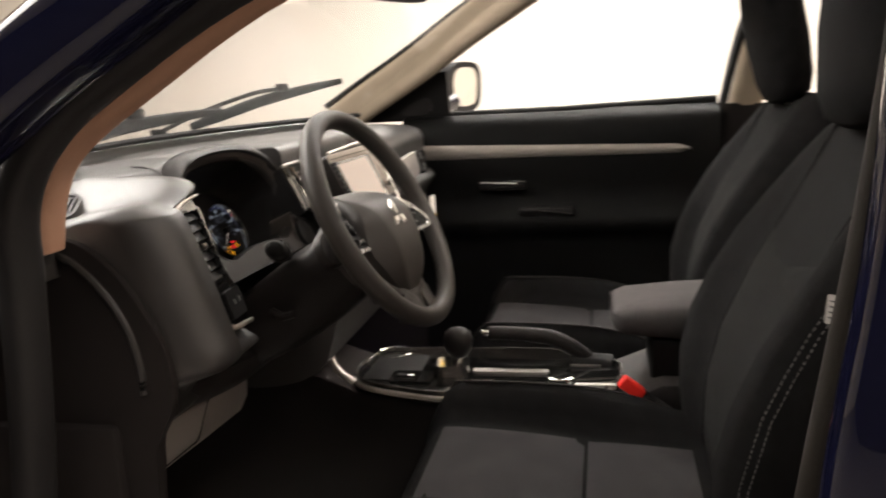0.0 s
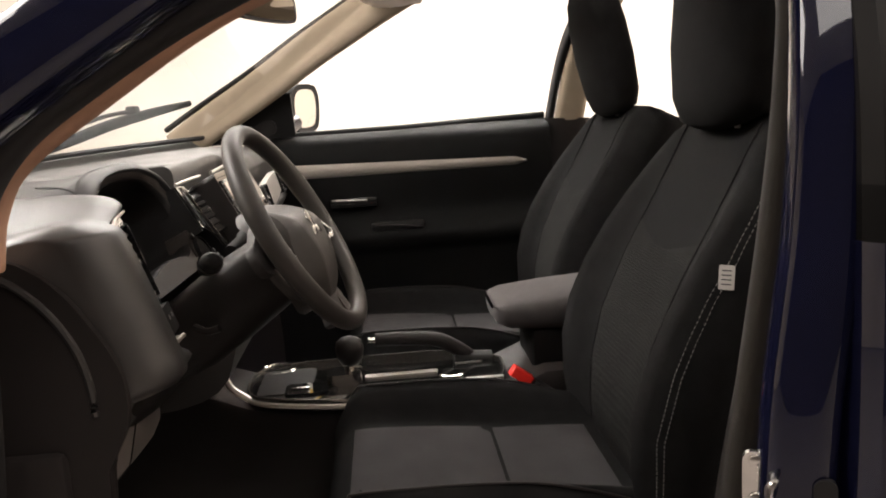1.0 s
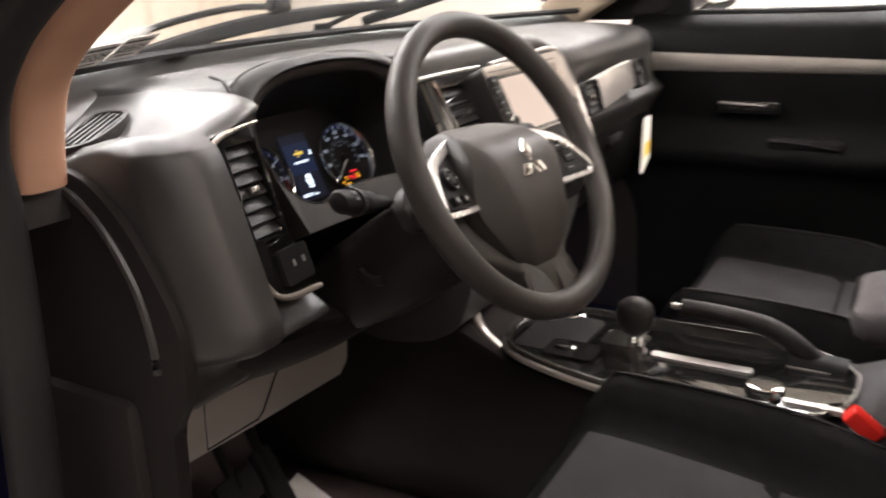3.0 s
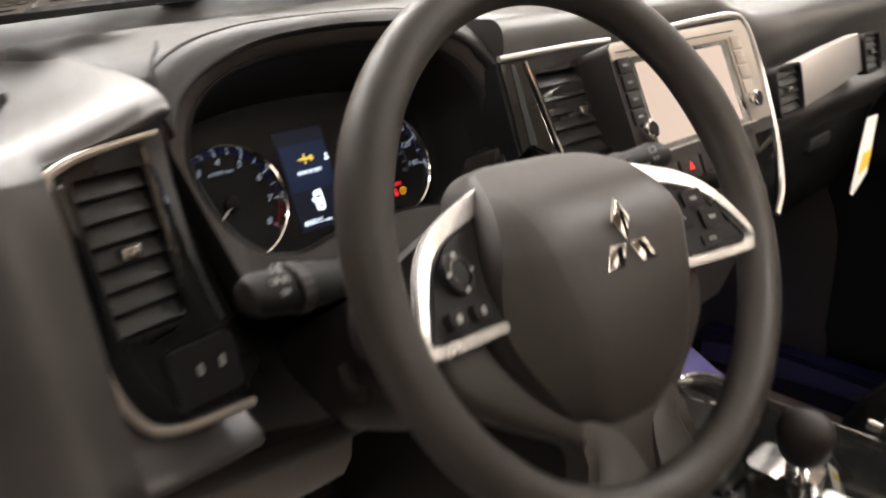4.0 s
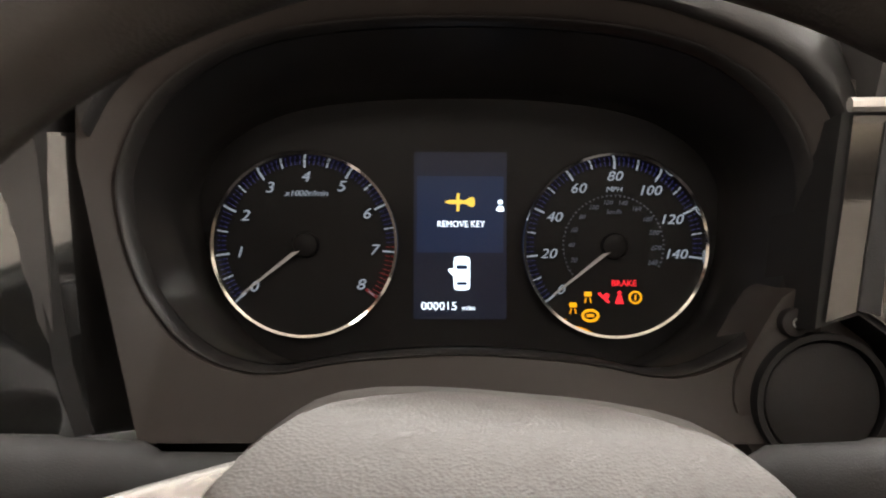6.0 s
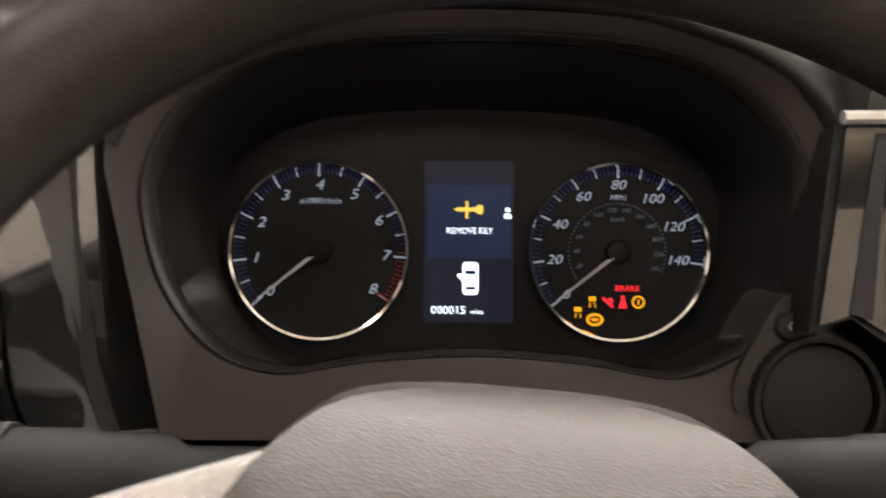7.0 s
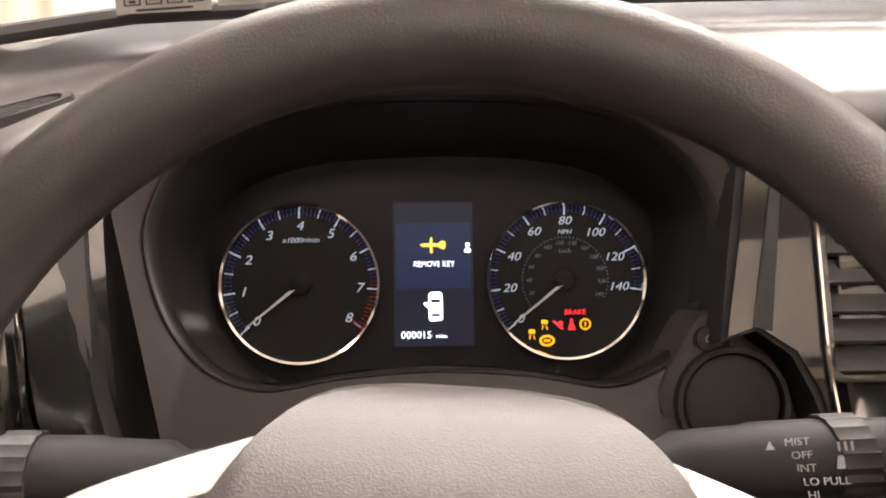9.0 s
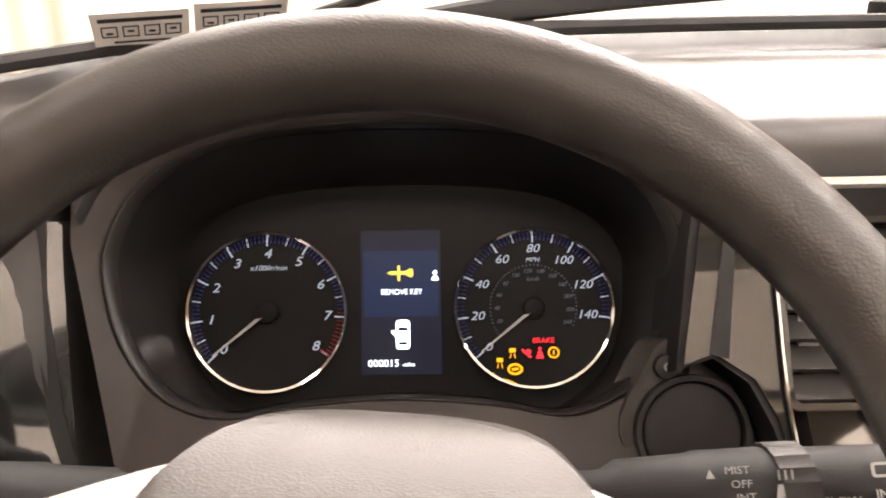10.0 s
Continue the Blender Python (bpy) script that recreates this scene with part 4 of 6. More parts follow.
# display between the dials
def lcd():
    d = part("display", prism(rrect(0.0500, 0.0900, 0.001), CLUSTER @ Matrix.Translation((0, 0.0050, 0)), -0.0058, -0.0048), LCD, dials, "dark blue lit display panel")
    at = CLUSTER @ Matrix.Translation((0, 0, -0.0046))
    part("upper_field", prism(rrect(0.0465, 0.041, 0.0005, 5, 0, 0.0165), at, 0.0, 0.0003), LCDLIT, d, "brighter blue field")
    key = bmesh.new()
    prism([(-0.0085, 0.0232), (-0.0062, 0.0243), (0.0012, 0.0243), (0.0012, 0.0221), (-0.0062, 0.0221)], at, 0.0004, 0.0008, 0, key)
    prism(rrect(0.0016, 0.0098, 0.0006, 3, -0.0012, 0.0230), at, 0.0005, 0.0009, 0, key)
    prism(smooth2([(0.0012, 0.0243), (0.0034, 0.0243), (0.0050, 0.0258), (0.0078, 0.0258), (0.0078, 0.0206), (0.0050, 0.0206), (0.0034, 0.0221), (0.0012, 0.0221)], 1), at, 0.0004, 0.0008, 0, key)
    part("key_symbol", key, GLOWKEY, d, "yellow key symbol")
    words("REMOVE KEY", 0.0048, at @ Matrix.Translation((0.0004, 0.0112, 0.0006)), GLOWLCD, d, "message_lettering", squash=0.92)
    person = bmesh.new()
    prism(ring2(0.0013, 10, 0.0215, 0.0232), at, 0.0004, 0.0008, 0, person)
    prism(smooth2([(0.0190, 0.0182), (0.0240, 0.0182), (0.0228, 0.0212), (0.0202, 0.0212)], 1), at, 0.0004, 0.0008, 0, person)
    part("small_symbol", person, GLOWLCD, d)
    door = bmesh.new()
    prism(smooth2(rrect(0.0088, 0.0182, 0.0022, 4, 0.0010, -0.0152), 1), at, 0.0003, 0.0007, 0, door)
    prism([(-0.0034, -0.0168), (-0.0064, -0.0138), (-0.0060, -0.0126), (-0.0034, -0.0126)], at, 0.0003, 0.0007, 0, door)
    body = part("car_symbol", door, GLOWLCD, d, "white car symbol seen from above with its door open")
    part("car_window", prism(smooth2(rrect(0.0060, 0.0022, 0.0006, 3, 0.0010, -0.0118), 1), at, 0.0007, 0.0009), LCDLIT, body)
    part("car_window", prism(smooth2(rrect(0.0056, 0.0018, 0.0006, 3, 0.0010, -0.0206), 1), at, 0.0007, 0.0009), LCDLIT, body)
    words("000015", 0.0062, at @ Matrix.Translation((-0.0112, -0.0330, 0.0006)), GLOWLCD, d, "odometer_digits", squash=1.05)
    words("miles", 0.0035, at @ Matrix.Translation((0.0046, -0.0338, 0.0006)), GLOWLCD, d, "odometer_unit")


lcd()


def warning(u, v, material, shape, name, label):
    at = CLUSTER @ Matrix.Translation((u, v, -0.0042))
    bm = bmesh.new()
    if shape == "ring":
        frame_plate(ring2(0.0036, 20), ring2(0.0026, 20), at, 0, 0.0004, bm)
        prism(rrect(0.0008, 0.0030, 0.0003, 2), at, 0, 0.0004, 0, bm)
    elif shape == "oval":
        frame_plate([(x * 1.35, y) for x, y in ring2(0.0036, 20)], [(x * 0.95, y * 0.6) for x, y in ring2(0.0036, 20)], at, 0, 0.0004, bm)
        prism(rrect(0.0040, 0.0016, 0.0004, 2), at, 0, 0.0004, 0, bm)
    elif shape == "figure":
        prism(ring2(0.0011, 10, 0, 0.0028), at, 0, 0.0004, 0, bm)
        prism([(-0.0024, -0.0032), (0.0024, -0.0032), (0.0010, 0.0014), (-0.0010, 0.0014)], at, 0, 0.0004, 0, bm)
    elif shape == "car":
        prism(rrect(0.0040, 0.0026, 0.0006, 3, 0, 0.0016), at, 0, 0.0004, 0, bm)
        for k in (-1, 1):
            prism([(k * 0.0016 - 0.0003, -0.0032), (k * 0.0016 + 0.0003, -0.0032), (k * 0.0010 + 0.0003, -0.0004), (k * 0.0010 - 0.0003, -0.0004)], at, 0, 0.0004, 0, bm)
    else:
        prism([(-0.0034, 0.0022), (-0.0022, 0.0030), (0.0034, -0.0022), (0.0022, -0.0030)], at, 0, 0.0004, 0, bm)
        prism(ring2(0.0016, 12, 0.0014, 0.0010), at, 0, 0.0004, 0, bm)
    part(name, bm, material, speed, label)


warning(0.0610, -0.0336, GLOWAMBER, "car", "warning_symbol", "amber lit warning symbol")
warning(0.0690, -0.0277, GLOWAMBER, "car", "warning_symbol", "amber lit warning symbol")
warning(0.0776, -0.0281, GLOWRED, "slash", "warning_symbol", "red lit warning symbol")
warning(0.0860, -0.0281, GLOWRED, "figure", "warning_symbol", "red lit warning symbol")
warning(0.0946, -0.0278, GLOWAMBER, "ring", "warning_symbol", "amber lit warning symbol")
warning(0.0704, -0.0377, GLOWAMBER, "oval", "warning_symbol", "amber lit warning symbol")
words("BRAKE", 0.0046, CLUSTER @ Matrix.Translation((0.0884, -0.0203, -0.0040)), GLOWRED, speed, "brake_lamp", squash=1.0)

# dimmer button and ignition blank
LOBE = [(0.136, -0.016), (0.156, -0.018), (0.178, -0.030), (0.200, -0.048), (0.206, -0.088), (0.170, -0.108), (0.132, -0.100), (0.114, -0.078), (0.112, -0.056), (0.120, -0.042), (0.128, -0.028)]
part("ignition_lobe", prism(smooth2(LOBE, 2), CLUSTER, 0.050, 0.0930, 0.0015), PLATE, dash, "dark taupe lobe round the ignition")
button = part("dimmer_button", prism(ring2(0.0060, 20, 0.1365, -0.031), CLUSTER, 0.09, 0.0985, 0.0008), HARD, dash, "small black dimmer button")
part("button_symbol", frame_plate(ring2(0.0022, 12, 0.1370, -0.031), ring2(0.0014, 12, 0.1370, -0.031), CLUSTER, 0.0985, 0.0989), PRINT, button)

# ---- steering wheel ----
wheel = thing("steering_wheel", (-0.39, 0.03, 1.03), "dark grey three-spoke steering wheel with silver trim", "steering wheel")


def rim():
    """A round rim with thicker grips beside the spokes."""
    rows = []
    n = 120
    for k in range(n + 1):
        a = 2 * math.pi * k / n
        grip = 1.0 + 0.06 * sum(math.exp(-((a - g) / 0.22) ** 2) for g in (radians(25), radians(155)))
        ring = []
        for j in range(20):
            b = 2 * math.pi * j / 20
            out = 0.0145 * grip * math.cos(b)
            ring.append(spot(WHEEL, (0.1649 + out) * math.cos(a), (0.1649 + out) * math.sin(a), 0.0152 * grip * math.sin(b)))
        rows.append(ring)
    bm = loft(rows, True, False)
    bmesh.ops.remove_doubles(bm, verts=bm.verts, dist=1e-5)
    return bm


part("rim", rim(), LEATHER, wheel, "dark grey grained wheel rim", sharp=80)
PADS = [(0.0, 0.0630), (0.020, 0.0626), (0.036, 0.0612), (0.050, 0.0575), (0.060, 0.0500), (0.068, 0.0385), (0.077, 0.0200), (0.0850, 0.0), (0.0895, -0.022), (0.0895, -0.043), (0.0790, -0.066), (0.062, -0.090), (0.045, -0.107), (0.022, -0.1175), (0.0, -0.120)]
pad_half = [(p.x, p.y) for p in spline([(u, v, 0) for u, v in PADS], 4)]
pad_out = pad_half + [(-u, v) for u, v in reversed(pad_half[1:-1])]


def pad_crease(v):
    """Half the width of the flat middle of the hub pad."""
    return float(np.interp(v, [-0.120, -0.100, -0.085, -0.050, 0.000, 0.050], [0.016, 0.036, 0.043, 0.047, 0.060, 0.064]))


def pad_height(u, v):
    wing = max(0.0, abs(u) - pad_crease(v))
    return 0.009 - 0.72 * wing - 0.068 * max(0, (v + 0.005) / 0.068) ** 1.8 - 0.034 * max(0, (-0.03 - v) / 0.09) ** 2


def pad_half_width(v):
    return float(np.interp(v, [q[1] for q in reversed(pad_half)], [q[0] for q in reversed(pad_half)]))


def air_bag():
    """The pad as rows from its foot to its brow, each with two creases and rounded rims."""
    rows = []
    n = 34
    for k in range(n + 1):
        s = 0.5 - 0.5 * math.cos(math.pi * k / n)
        v = -0.1195 + 0.1823 * s
        hw, c = max(0.006, pad_half_width(v)), pad_crease(v)
        c = min(c, hw * 0.86)
        end = min(1.0, min(v + 0.1195, 0.0628 - v) / 0.006)
        drop = 0.010 * (1 - math.sqrt(max(0.0, 1 - (1 - end) ** 2)))
        skirt = -min(0.045, max(0.004, 0.074 + pad_height(hw, v) - drop))
        cols = [(-hw, skirt), (-hw, max(-0.011, skirt * 0.6)), (-hw * 0.985, max(-0.005, skirt * 0.3)), (-hw * 0.95, -0.0012), (-(hw * 0.9 + c * 0.1), 0), (-(hw * 0.45 + c * 0.55), 0), (-(c + 0.002), 0), (-(c - 0.002), 0), (-c * 0.7, 0), (-c * 0.35, 0)]
        cols = cols + [(0, 0)] + [(-u, d) for u, d in reversed(cols)]
        rows.append([spot(HUB, u, v, pad_height(u, v) + d - drop) for u, d in cols])
    return loft(rows, True, True)


pad = part("hub_pad", air_bag(), LEATHER, wheel, "dark grey grained hub pad", sharp=60)


def badge():
    bm = bmesh.new()
    for turn in (0, 120, 240):
        m = HUB @ Matrix.Translation((0, -0.009, pad_height(0, -0.009) - 0.0008)) @ Matrix.Rotation(radians(turn), 4, "Z")
        prism([(0, 0.001), (0.0080, 0.0140), (0, 0.0270), (-0.0080, 0.0140)], m, 0, 0.0030, 0.0010, bm)
    return bm


part("badge", badge(), CHROME, pad, "chrome three-part badge")


def ribbon(path, width, thick, m):
    """A flat strip with crisp edges along a path in the frame m."""
    rows = []
    for i, p in enumerate(path):
        d = (path[min(i + 1, len(path) - 1)] - path[max(i - 1, 0)])
        side = V(-d.y, d.x, 0).normalized()
        w = width(i / (len(path) - 1)) / 2
        ring = [(-w, -thick), (-w, -0.0008), (-w + 0.0008, 0.0), (w - 0.0008, 0.0), (w, -0.0008), (w, -thick)]
        rows.append([m @ (p + side * a + V(0, 0, b)) for a, b in ring])
    return loft(rows)


def spoke(s):
    skin = smooth2([(0.056, 0.040), (0.090, 0.032), (0.128, 0.014), (0.160, 0.004), (0.163, -0.036), (0.112, -0.042), (0.060, -0.048)], 2)
    base = part("spoke", prism([(s * u, v) for u, v in skin][::s], HUB, -0.056, -0.042, 0.004), HARD, wheel, "black side spoke with buttons")
    line = [(0.060, 0.0400, -0.038), (0.086, 0.0320, -0.031), (0.110, 0.0230, -0.024), (0.127, 0.0110, -0.017), (0.139, -0.0060, -0.010), (0.1480, -0.0255, -0.004), (0.1490, -0.0335, -0.004), (0.141, -0.0370, -0.005), (0.114, -0.0370, -0.010), (0.082, -0.0360, -0.016)]
    path = spline([V(s * u, v, w) for u, v, w in line], 8)
    wide = lambda q: 0.0135 - 0.0070 * min(1, q / 0.55)
    part("trim_frame", ribbon(path, wide, 0.006, HUB), BRIGHT, base, "bright satin silver spoke trim", sharp=25)
    part("switch_plate", loft([[spot(HUB, s * u, v, w + k) for u, v, w in ((0.070, 0.030, -0.036), (0.106, 0.0165, -0.026), (0.124, 0.0020, -0.018), (0.142, -0.0310, -0.007), (0.078, -0.0335, -0.018))] for k in (-0.010, 0.0)]), BLACK, base, "matt black switch plate")

    def at(u, v, deg=0.0):
        """A small frame on the sloping switch plate."""
        w = -0.0205 + 0.24 * (u - 0.10) - 0.22 * (v - 0.001)
        m = axes(spot(HUB, s * u, v, w), HUB.to_3x3() @ V(1, 0, 0.28 * s), HUB.to_3x3() @ V(0, 1, -0.20))
        return m @ Matrix.Rotation(radians(deg), 4, "Z")

    if s < 0:
        part("button_pad", prism(ring2(0.0125, 24), at(0.108, 0.0), -0.004, 0.0025, 0.001), BLACK, base, "round black audio pad")
        part("button_ring", frame_plate(ring2(0.0088, 24), ring2(0.0072, 24), at(0.108, 0.0), 0.0025, 0.0030), PIANO, base)
        for k in range(4):
            part("button_print", prism(smooth2(rrect(0.0040, 0.0024, 0.0008, 3, 0.0105 * math.cos(k * math.pi / 2), 0.0105 * math.sin(k * math.pi / 2)), 1), at(0.108, 0.0), 0.0025, 0.0029), PRINT, base)
        for u in (0.102, 0.123):
            part("button_pad", prism(rrect(0.0150, 0.0095, 0.002, 3), at(u, -0.0235), -0.004, 0.0022, 0.0008), BLACK, base, "black phone key")
            part("button_print", prism(smooth2(rrect(0.0046, 0.0044, 0.001, 3), 1), at(u, -0.0235), 0.0022, 0.0026), PRINT, base)
    else:
        for u, v in ((0.090, 0.014), (0.112, 0.006), (0.096, -0.006), (0.120, -0.010), (0.112, -0.0245)):
            part("button_pad", prism(rrect(0.0170, 0.0140 if v > -0.02 else 0.0075, 0.002, 3), at(u, v), -0.004, 0.0010, 0.0005), BLACK, base, "black cruise control key")
            part("button_print", prism(rrect(0.0058, 0.0016, 0.0004, 2), at(u, v), 0.0010, 0.0013), PRINT, base)
    return base


spoke(-1)
spoke(1)


def low_spoke(s):
    """One leg of the fork from the side spoke round the hub pad to the web."""
    inner = [(0.084, -0.030), (0.078, -0.055), (0.062, -0.076), (0.042, -0.094), (0.026, -0.110), (0.012, -0.128), (0.006, -0.150)]
    outer = [(0.130, -0.036), (0.118, -0.068), (0.092, -0.091), (0.068, -0.106), (0.052, -0.117), (0.045, -0.131), (0.050, -0.151)]
    rows = []
    for k, (a, b) in enumerate(zip(spline([(u, v, 0) for u, v in inner], 4), spline([(u, v, 0) for u, v in outer], 4))):
        w = -0.038 + 0.020 * k / 24
        ring = [(0.0, w - 0.012), (0.0, w), (0.25, w + 0.002), (0.75, w + 0.001), (0.92, w - 0.003), (1.0, w - 0.010), (1.0, w - 0.016)]
        rows.append([spot(HUB, s * (a.x + (b.x - a.x) * q), a.y + (b.y - a.y) * q, z) for q, z in ring])
    return loft(rows)


for s in (-1, 1):
    part("lower_spoke", low_spoke(s), LEATHER, wheel, "grey lower spoke leg", sharp=60)

part("spoke_web", prism(smooth2([(-0.060, -0.152), (-0.046, -0.136), (-0.045, -0.124), (-0.050, -0.112), (-0.030, -0.098), (0.030, -0.098), (0.050, -0.112), (0.045, -0.124), (0.046, -0.136), (0.060, -0.152), (0.0, -0.162)], 1), HUB, -0.046, -0.0225, 0.004), LEATHER, wheel, "grey lower spoke web")

# column


def column():
    th = thing("steering_column", (-0.39, 0.2, 1.0), "black plastic steering column shroud", "steering column")
    rows = []
    for d, hw, top, bot in ((-0.045, 0.052, 0.040, -0.050), (-0.060, 0.064, 0.042, -0.070), (-0.14, 0.072, 0.040, -0.082), (-0.22, 0.076, 0.030, -0.090), (-0.30, 0.070, 0.02, -0.085)):
        ring = [(hw, top * 0.4), (hw * 0.75, top), (-hw * 0.75, top), (-hw, top * 0.4), (-hw, bot * 0.5), (-hw * 0.55, bot), (hw * 0.55, bot), (hw, bot * 0.5)]
        rows.append(chaikin([spot(COLUMN, u, v - 0.02, d) for u, v in ring], 2))
    shroud = part("shroud", loft(rows), HARD, th)
    cap = CLUSTER @ Matrix.Translation((0.148, -0.0635, 0.0985))
    part("ignition_cap", prism(ring2(0.0250, 32), cap, -0.05, 0.000, 0.003), BLACK, th, "round black ignition cap")
    part("cap_ring", frame_plate(ring2(0.0285, 32), ring2(0.0258, 32), cap, -0.05, 0.002), BLACK, th)
    part("tilt_lever", tube(spline([(-0.47, 0.16, 1.03), (-0.48, 0.14, 1.025), (-0.485, 0.12, 1.03)], 4), 0.006, 8), HARD, th)
    return th


column()


def stalk(name, base, tip, label, symbols):
    th = thing(name, base, label, "control stalk")
    b, t = Vector(base), Vector(tip)
    rows = []
    for q, r in ((0, 0.010), (0.30, 0.0105), (0.34, 0.0145), (0.50, 0.0155), (0.52, 0.0165), (0.66, 0.0165), (0.68, 0.0158), (0.93, 0.0150), (0.985, 0.0115), (1.0, 0.005)):
        p = b.lerp(t, q)
        m = axes(p, (0, -0.25, 1), (0, 1, 0.25))
        rows.append([p + V(0, 0, 1) * (r * 0.85 * math.sin(w)) + V(0, 1, 0) * (r * math.cos(w)) for w in [2 * math.pi * k / 16 for k in range(16)]])
    part("lever", loft(rows), BLACK, th, "", 50)
    d = (t - b).normalized()
    ring_at = b.lerp(t, 0.70)
    ring = [V(0, math.cos(w), math.sin(w) * 0.88) for w in [2 * math.pi * k / 40 for k in range(40)]]
    part("twist_ring", loft([[ring_at + d * x + q * (0.0172 + 0.0007 * (k % 2)) for k, q in enumerate(ring)] for x in (-0.006, 0.006)]), HARD, th, "ribbed twist ring", sharp=20)
    face = axes(b.lerp(t, 0.54) + V(0, -0.0112, 0.0100), d if d.x > 0 else -d, (0, 0.62, 0.78))
    symbols(th, face, axes(b.lerp(t, 0.85) + V(0, -0.0108, 0.0098), d if d.x > 0 else -d, (0, 0.62, 0.78)))
    return th


def left_symbols(th, inner, m):
    bm = bmesh.new()
    prism(smooth2(rrect(0.0050, 0.0052, 0.0022, 3, 0.0035, 0.0085), 1), m, 0.0006, 0.0012, 0, bm)
    for k in range(3):
        prism(rrect(0.0036, 0.0008, 0.0003, 2, -0.0020, 0.0068 + 0.0017 * k), m, 0.0006, 0.0012, 0, bm)
    part("head_lamp_symbol", bm, PRINT, th, "pale printed head lamp symbol")
    bm = bmesh.new()
    for k in (-1, 1):
        prism(ring2(0.0020, 12, k * 0.0030, 0.0010), m, 0.0006, 0.0012, 0, bm)
        for q in range(3):
            prism(rrect(0.0026, 0.0006, 0.0002, 2, k * 0.0070, -0.0006 + 0.0016 * q), m, 0.0006, 0.0012, 0, bm)
    part("side_lamp_symbol", bm, PRINT, th, "pale printed side lamp symbol")
    words("OFF", 0.0050, m @ Matrix.Translation((0.001, -0.0065, 0.0008)), PRINT, th)


def right_symbols(th, m, outer):
    m = m @ Matrix.Translation((0.010, -0.004, 0.0))
    for txt, u, v in (("MIST", -0.004, 0.0090), ("OFF", -0.003, 0.0042), ("INT", -0.002, -0.0004), ("LO PULL", 0.004, -0.0052), ("HI", -0.001, -0.0098)):
        words(txt, 0.0038, m @ Matrix.Translation((u, v, 0.0012)), PRINT, th, squash=1.1)
    arrow = bmesh.new()
    prism([(-0.0150, 0.0066), (-0.0118, 0.0066), (-0.0134, 0.0098)], m, 0.0008, 0.0012, 0, arrow)
    part("arrow_mark", arrow, PRINT, th, "pale arrow mark")
    fan = bmesh.new()
    prism([(0.0080, -0.0010), (0.0160, -0.0010), (0.0150, 0.0036), (0.0090, 0.0036)], m, 0.0008, 0.0012, 0, fan)
    for k in range(3):
        prism(rrect(0.0008, 0.0034, 0.0002, 2, 0.0098 + 0.0022 * k, 0.0068), m, 0.0008, 0.0012, 0, fan)
    part("washer_symbol", fan, PRINT, th, "pale washer symbol")
    words("SLOW", 0.0042, outer @ Matrix.Translation((-0.012, -0.007, 0.0014)), PRINT, th)
    words("INT", 0.0042, outer @ Matrix.Translation((0.002, -0.005, 0.0014)), PRINT, th)
    part("washer_symbol", frame_plate(rrect(0.0070, 0.0050, 0.001, 3, 0.002, 0.003), rrect(0.0050, 0.0032, 0.0006, 3, 0.002, 0.003), outer, 0.0008, 0.0014), PRINT, th)


stalk("lamp_stalk", (-0.445, 0.140, 1.108), (-0.584, 0.098, 1.147), "black lamp and indicator stalk", left_symbols)
stalk("wiper_stalk", (-0.345, 0.120, 1.118), (-0.190, 0.074, 1.152), "black wiper stalk with pale printed lettering", right_symbols)


# ---- air vents ----
def vent(name, m, w, h, slats, label, frame_mat, lean=25, knob=True, radius=0.012, vane=BLACK):
    th = thing(name, m.translation, label, "air vent", "air vents")
    outer, inner = rrect(w + 0.007, h + 0.007, radius + 0.002), rrect(w, h, radius)
    part("bezel", frame_plate(outer, inner, m, -0.012, 0.0015), frame_mat, th, "vent bezel")
    part("duct", prism(rrect(w + 0.004, h + 0.004, radius), m, -0.034, -0.028), BLACK, th, "dark duct")
    for k in range(slats):
        v = -h / 2 + h * (k + 0.5) / slats
        q = m @ Matrix.Translation((0, v, -0.0065)) @ Matrix.Rotation(radians(-lean), 4, "X")
        part("slat", prism(rrect(w - 0.002, h / slats * 0.95, 0.001, 2), q, -0.0016, 0.0016, 0.0006), vane, th)
    if knob:
        part("slider", box((-0.006, -0.004, -0.008), (0.006, 0.004, 0.003), 0.0015, m), DARKCHROME, th, "slider tab")
    return th


def panel_with_hole(outer, inner, m, low, high):
    """A plate whose outline and hole have different counts: both are met by the same number of rays."""
    def ring(poly, n=56):
        cx, cy = -0.008, 0.004
        out = []
        for k in range(n):
            d = (math.cos(2 * math.pi * k / n), math.sin(2 * math.pi * k / n))
            best = 0.0
            for i in range(len(poly)):
                (ax, ay), (bx, by) = poly[i], poly[(i + 1) % len(poly)]
                ax, ay, bx, by = ax - cx, ay - cy, bx - cx, by - cy
                den = d[0] * (by - ay) - d[1] * (bx - ax)
                if abs(den) > 1e-9:
                    r = (ax * (by - ay) - ay * (bx - ax)) / den
                    t = (ax * d[1] - ay * d[0]) / den
                    if r > 0 and -1e-6 <= t <= 1 + 1e-6:
                        best = max(best, r)
            out.append((cx + d[0] * best, cy + d[1] * best))
        return out
    return frame_plate(ring(outer), ring(inner), m, low, high)


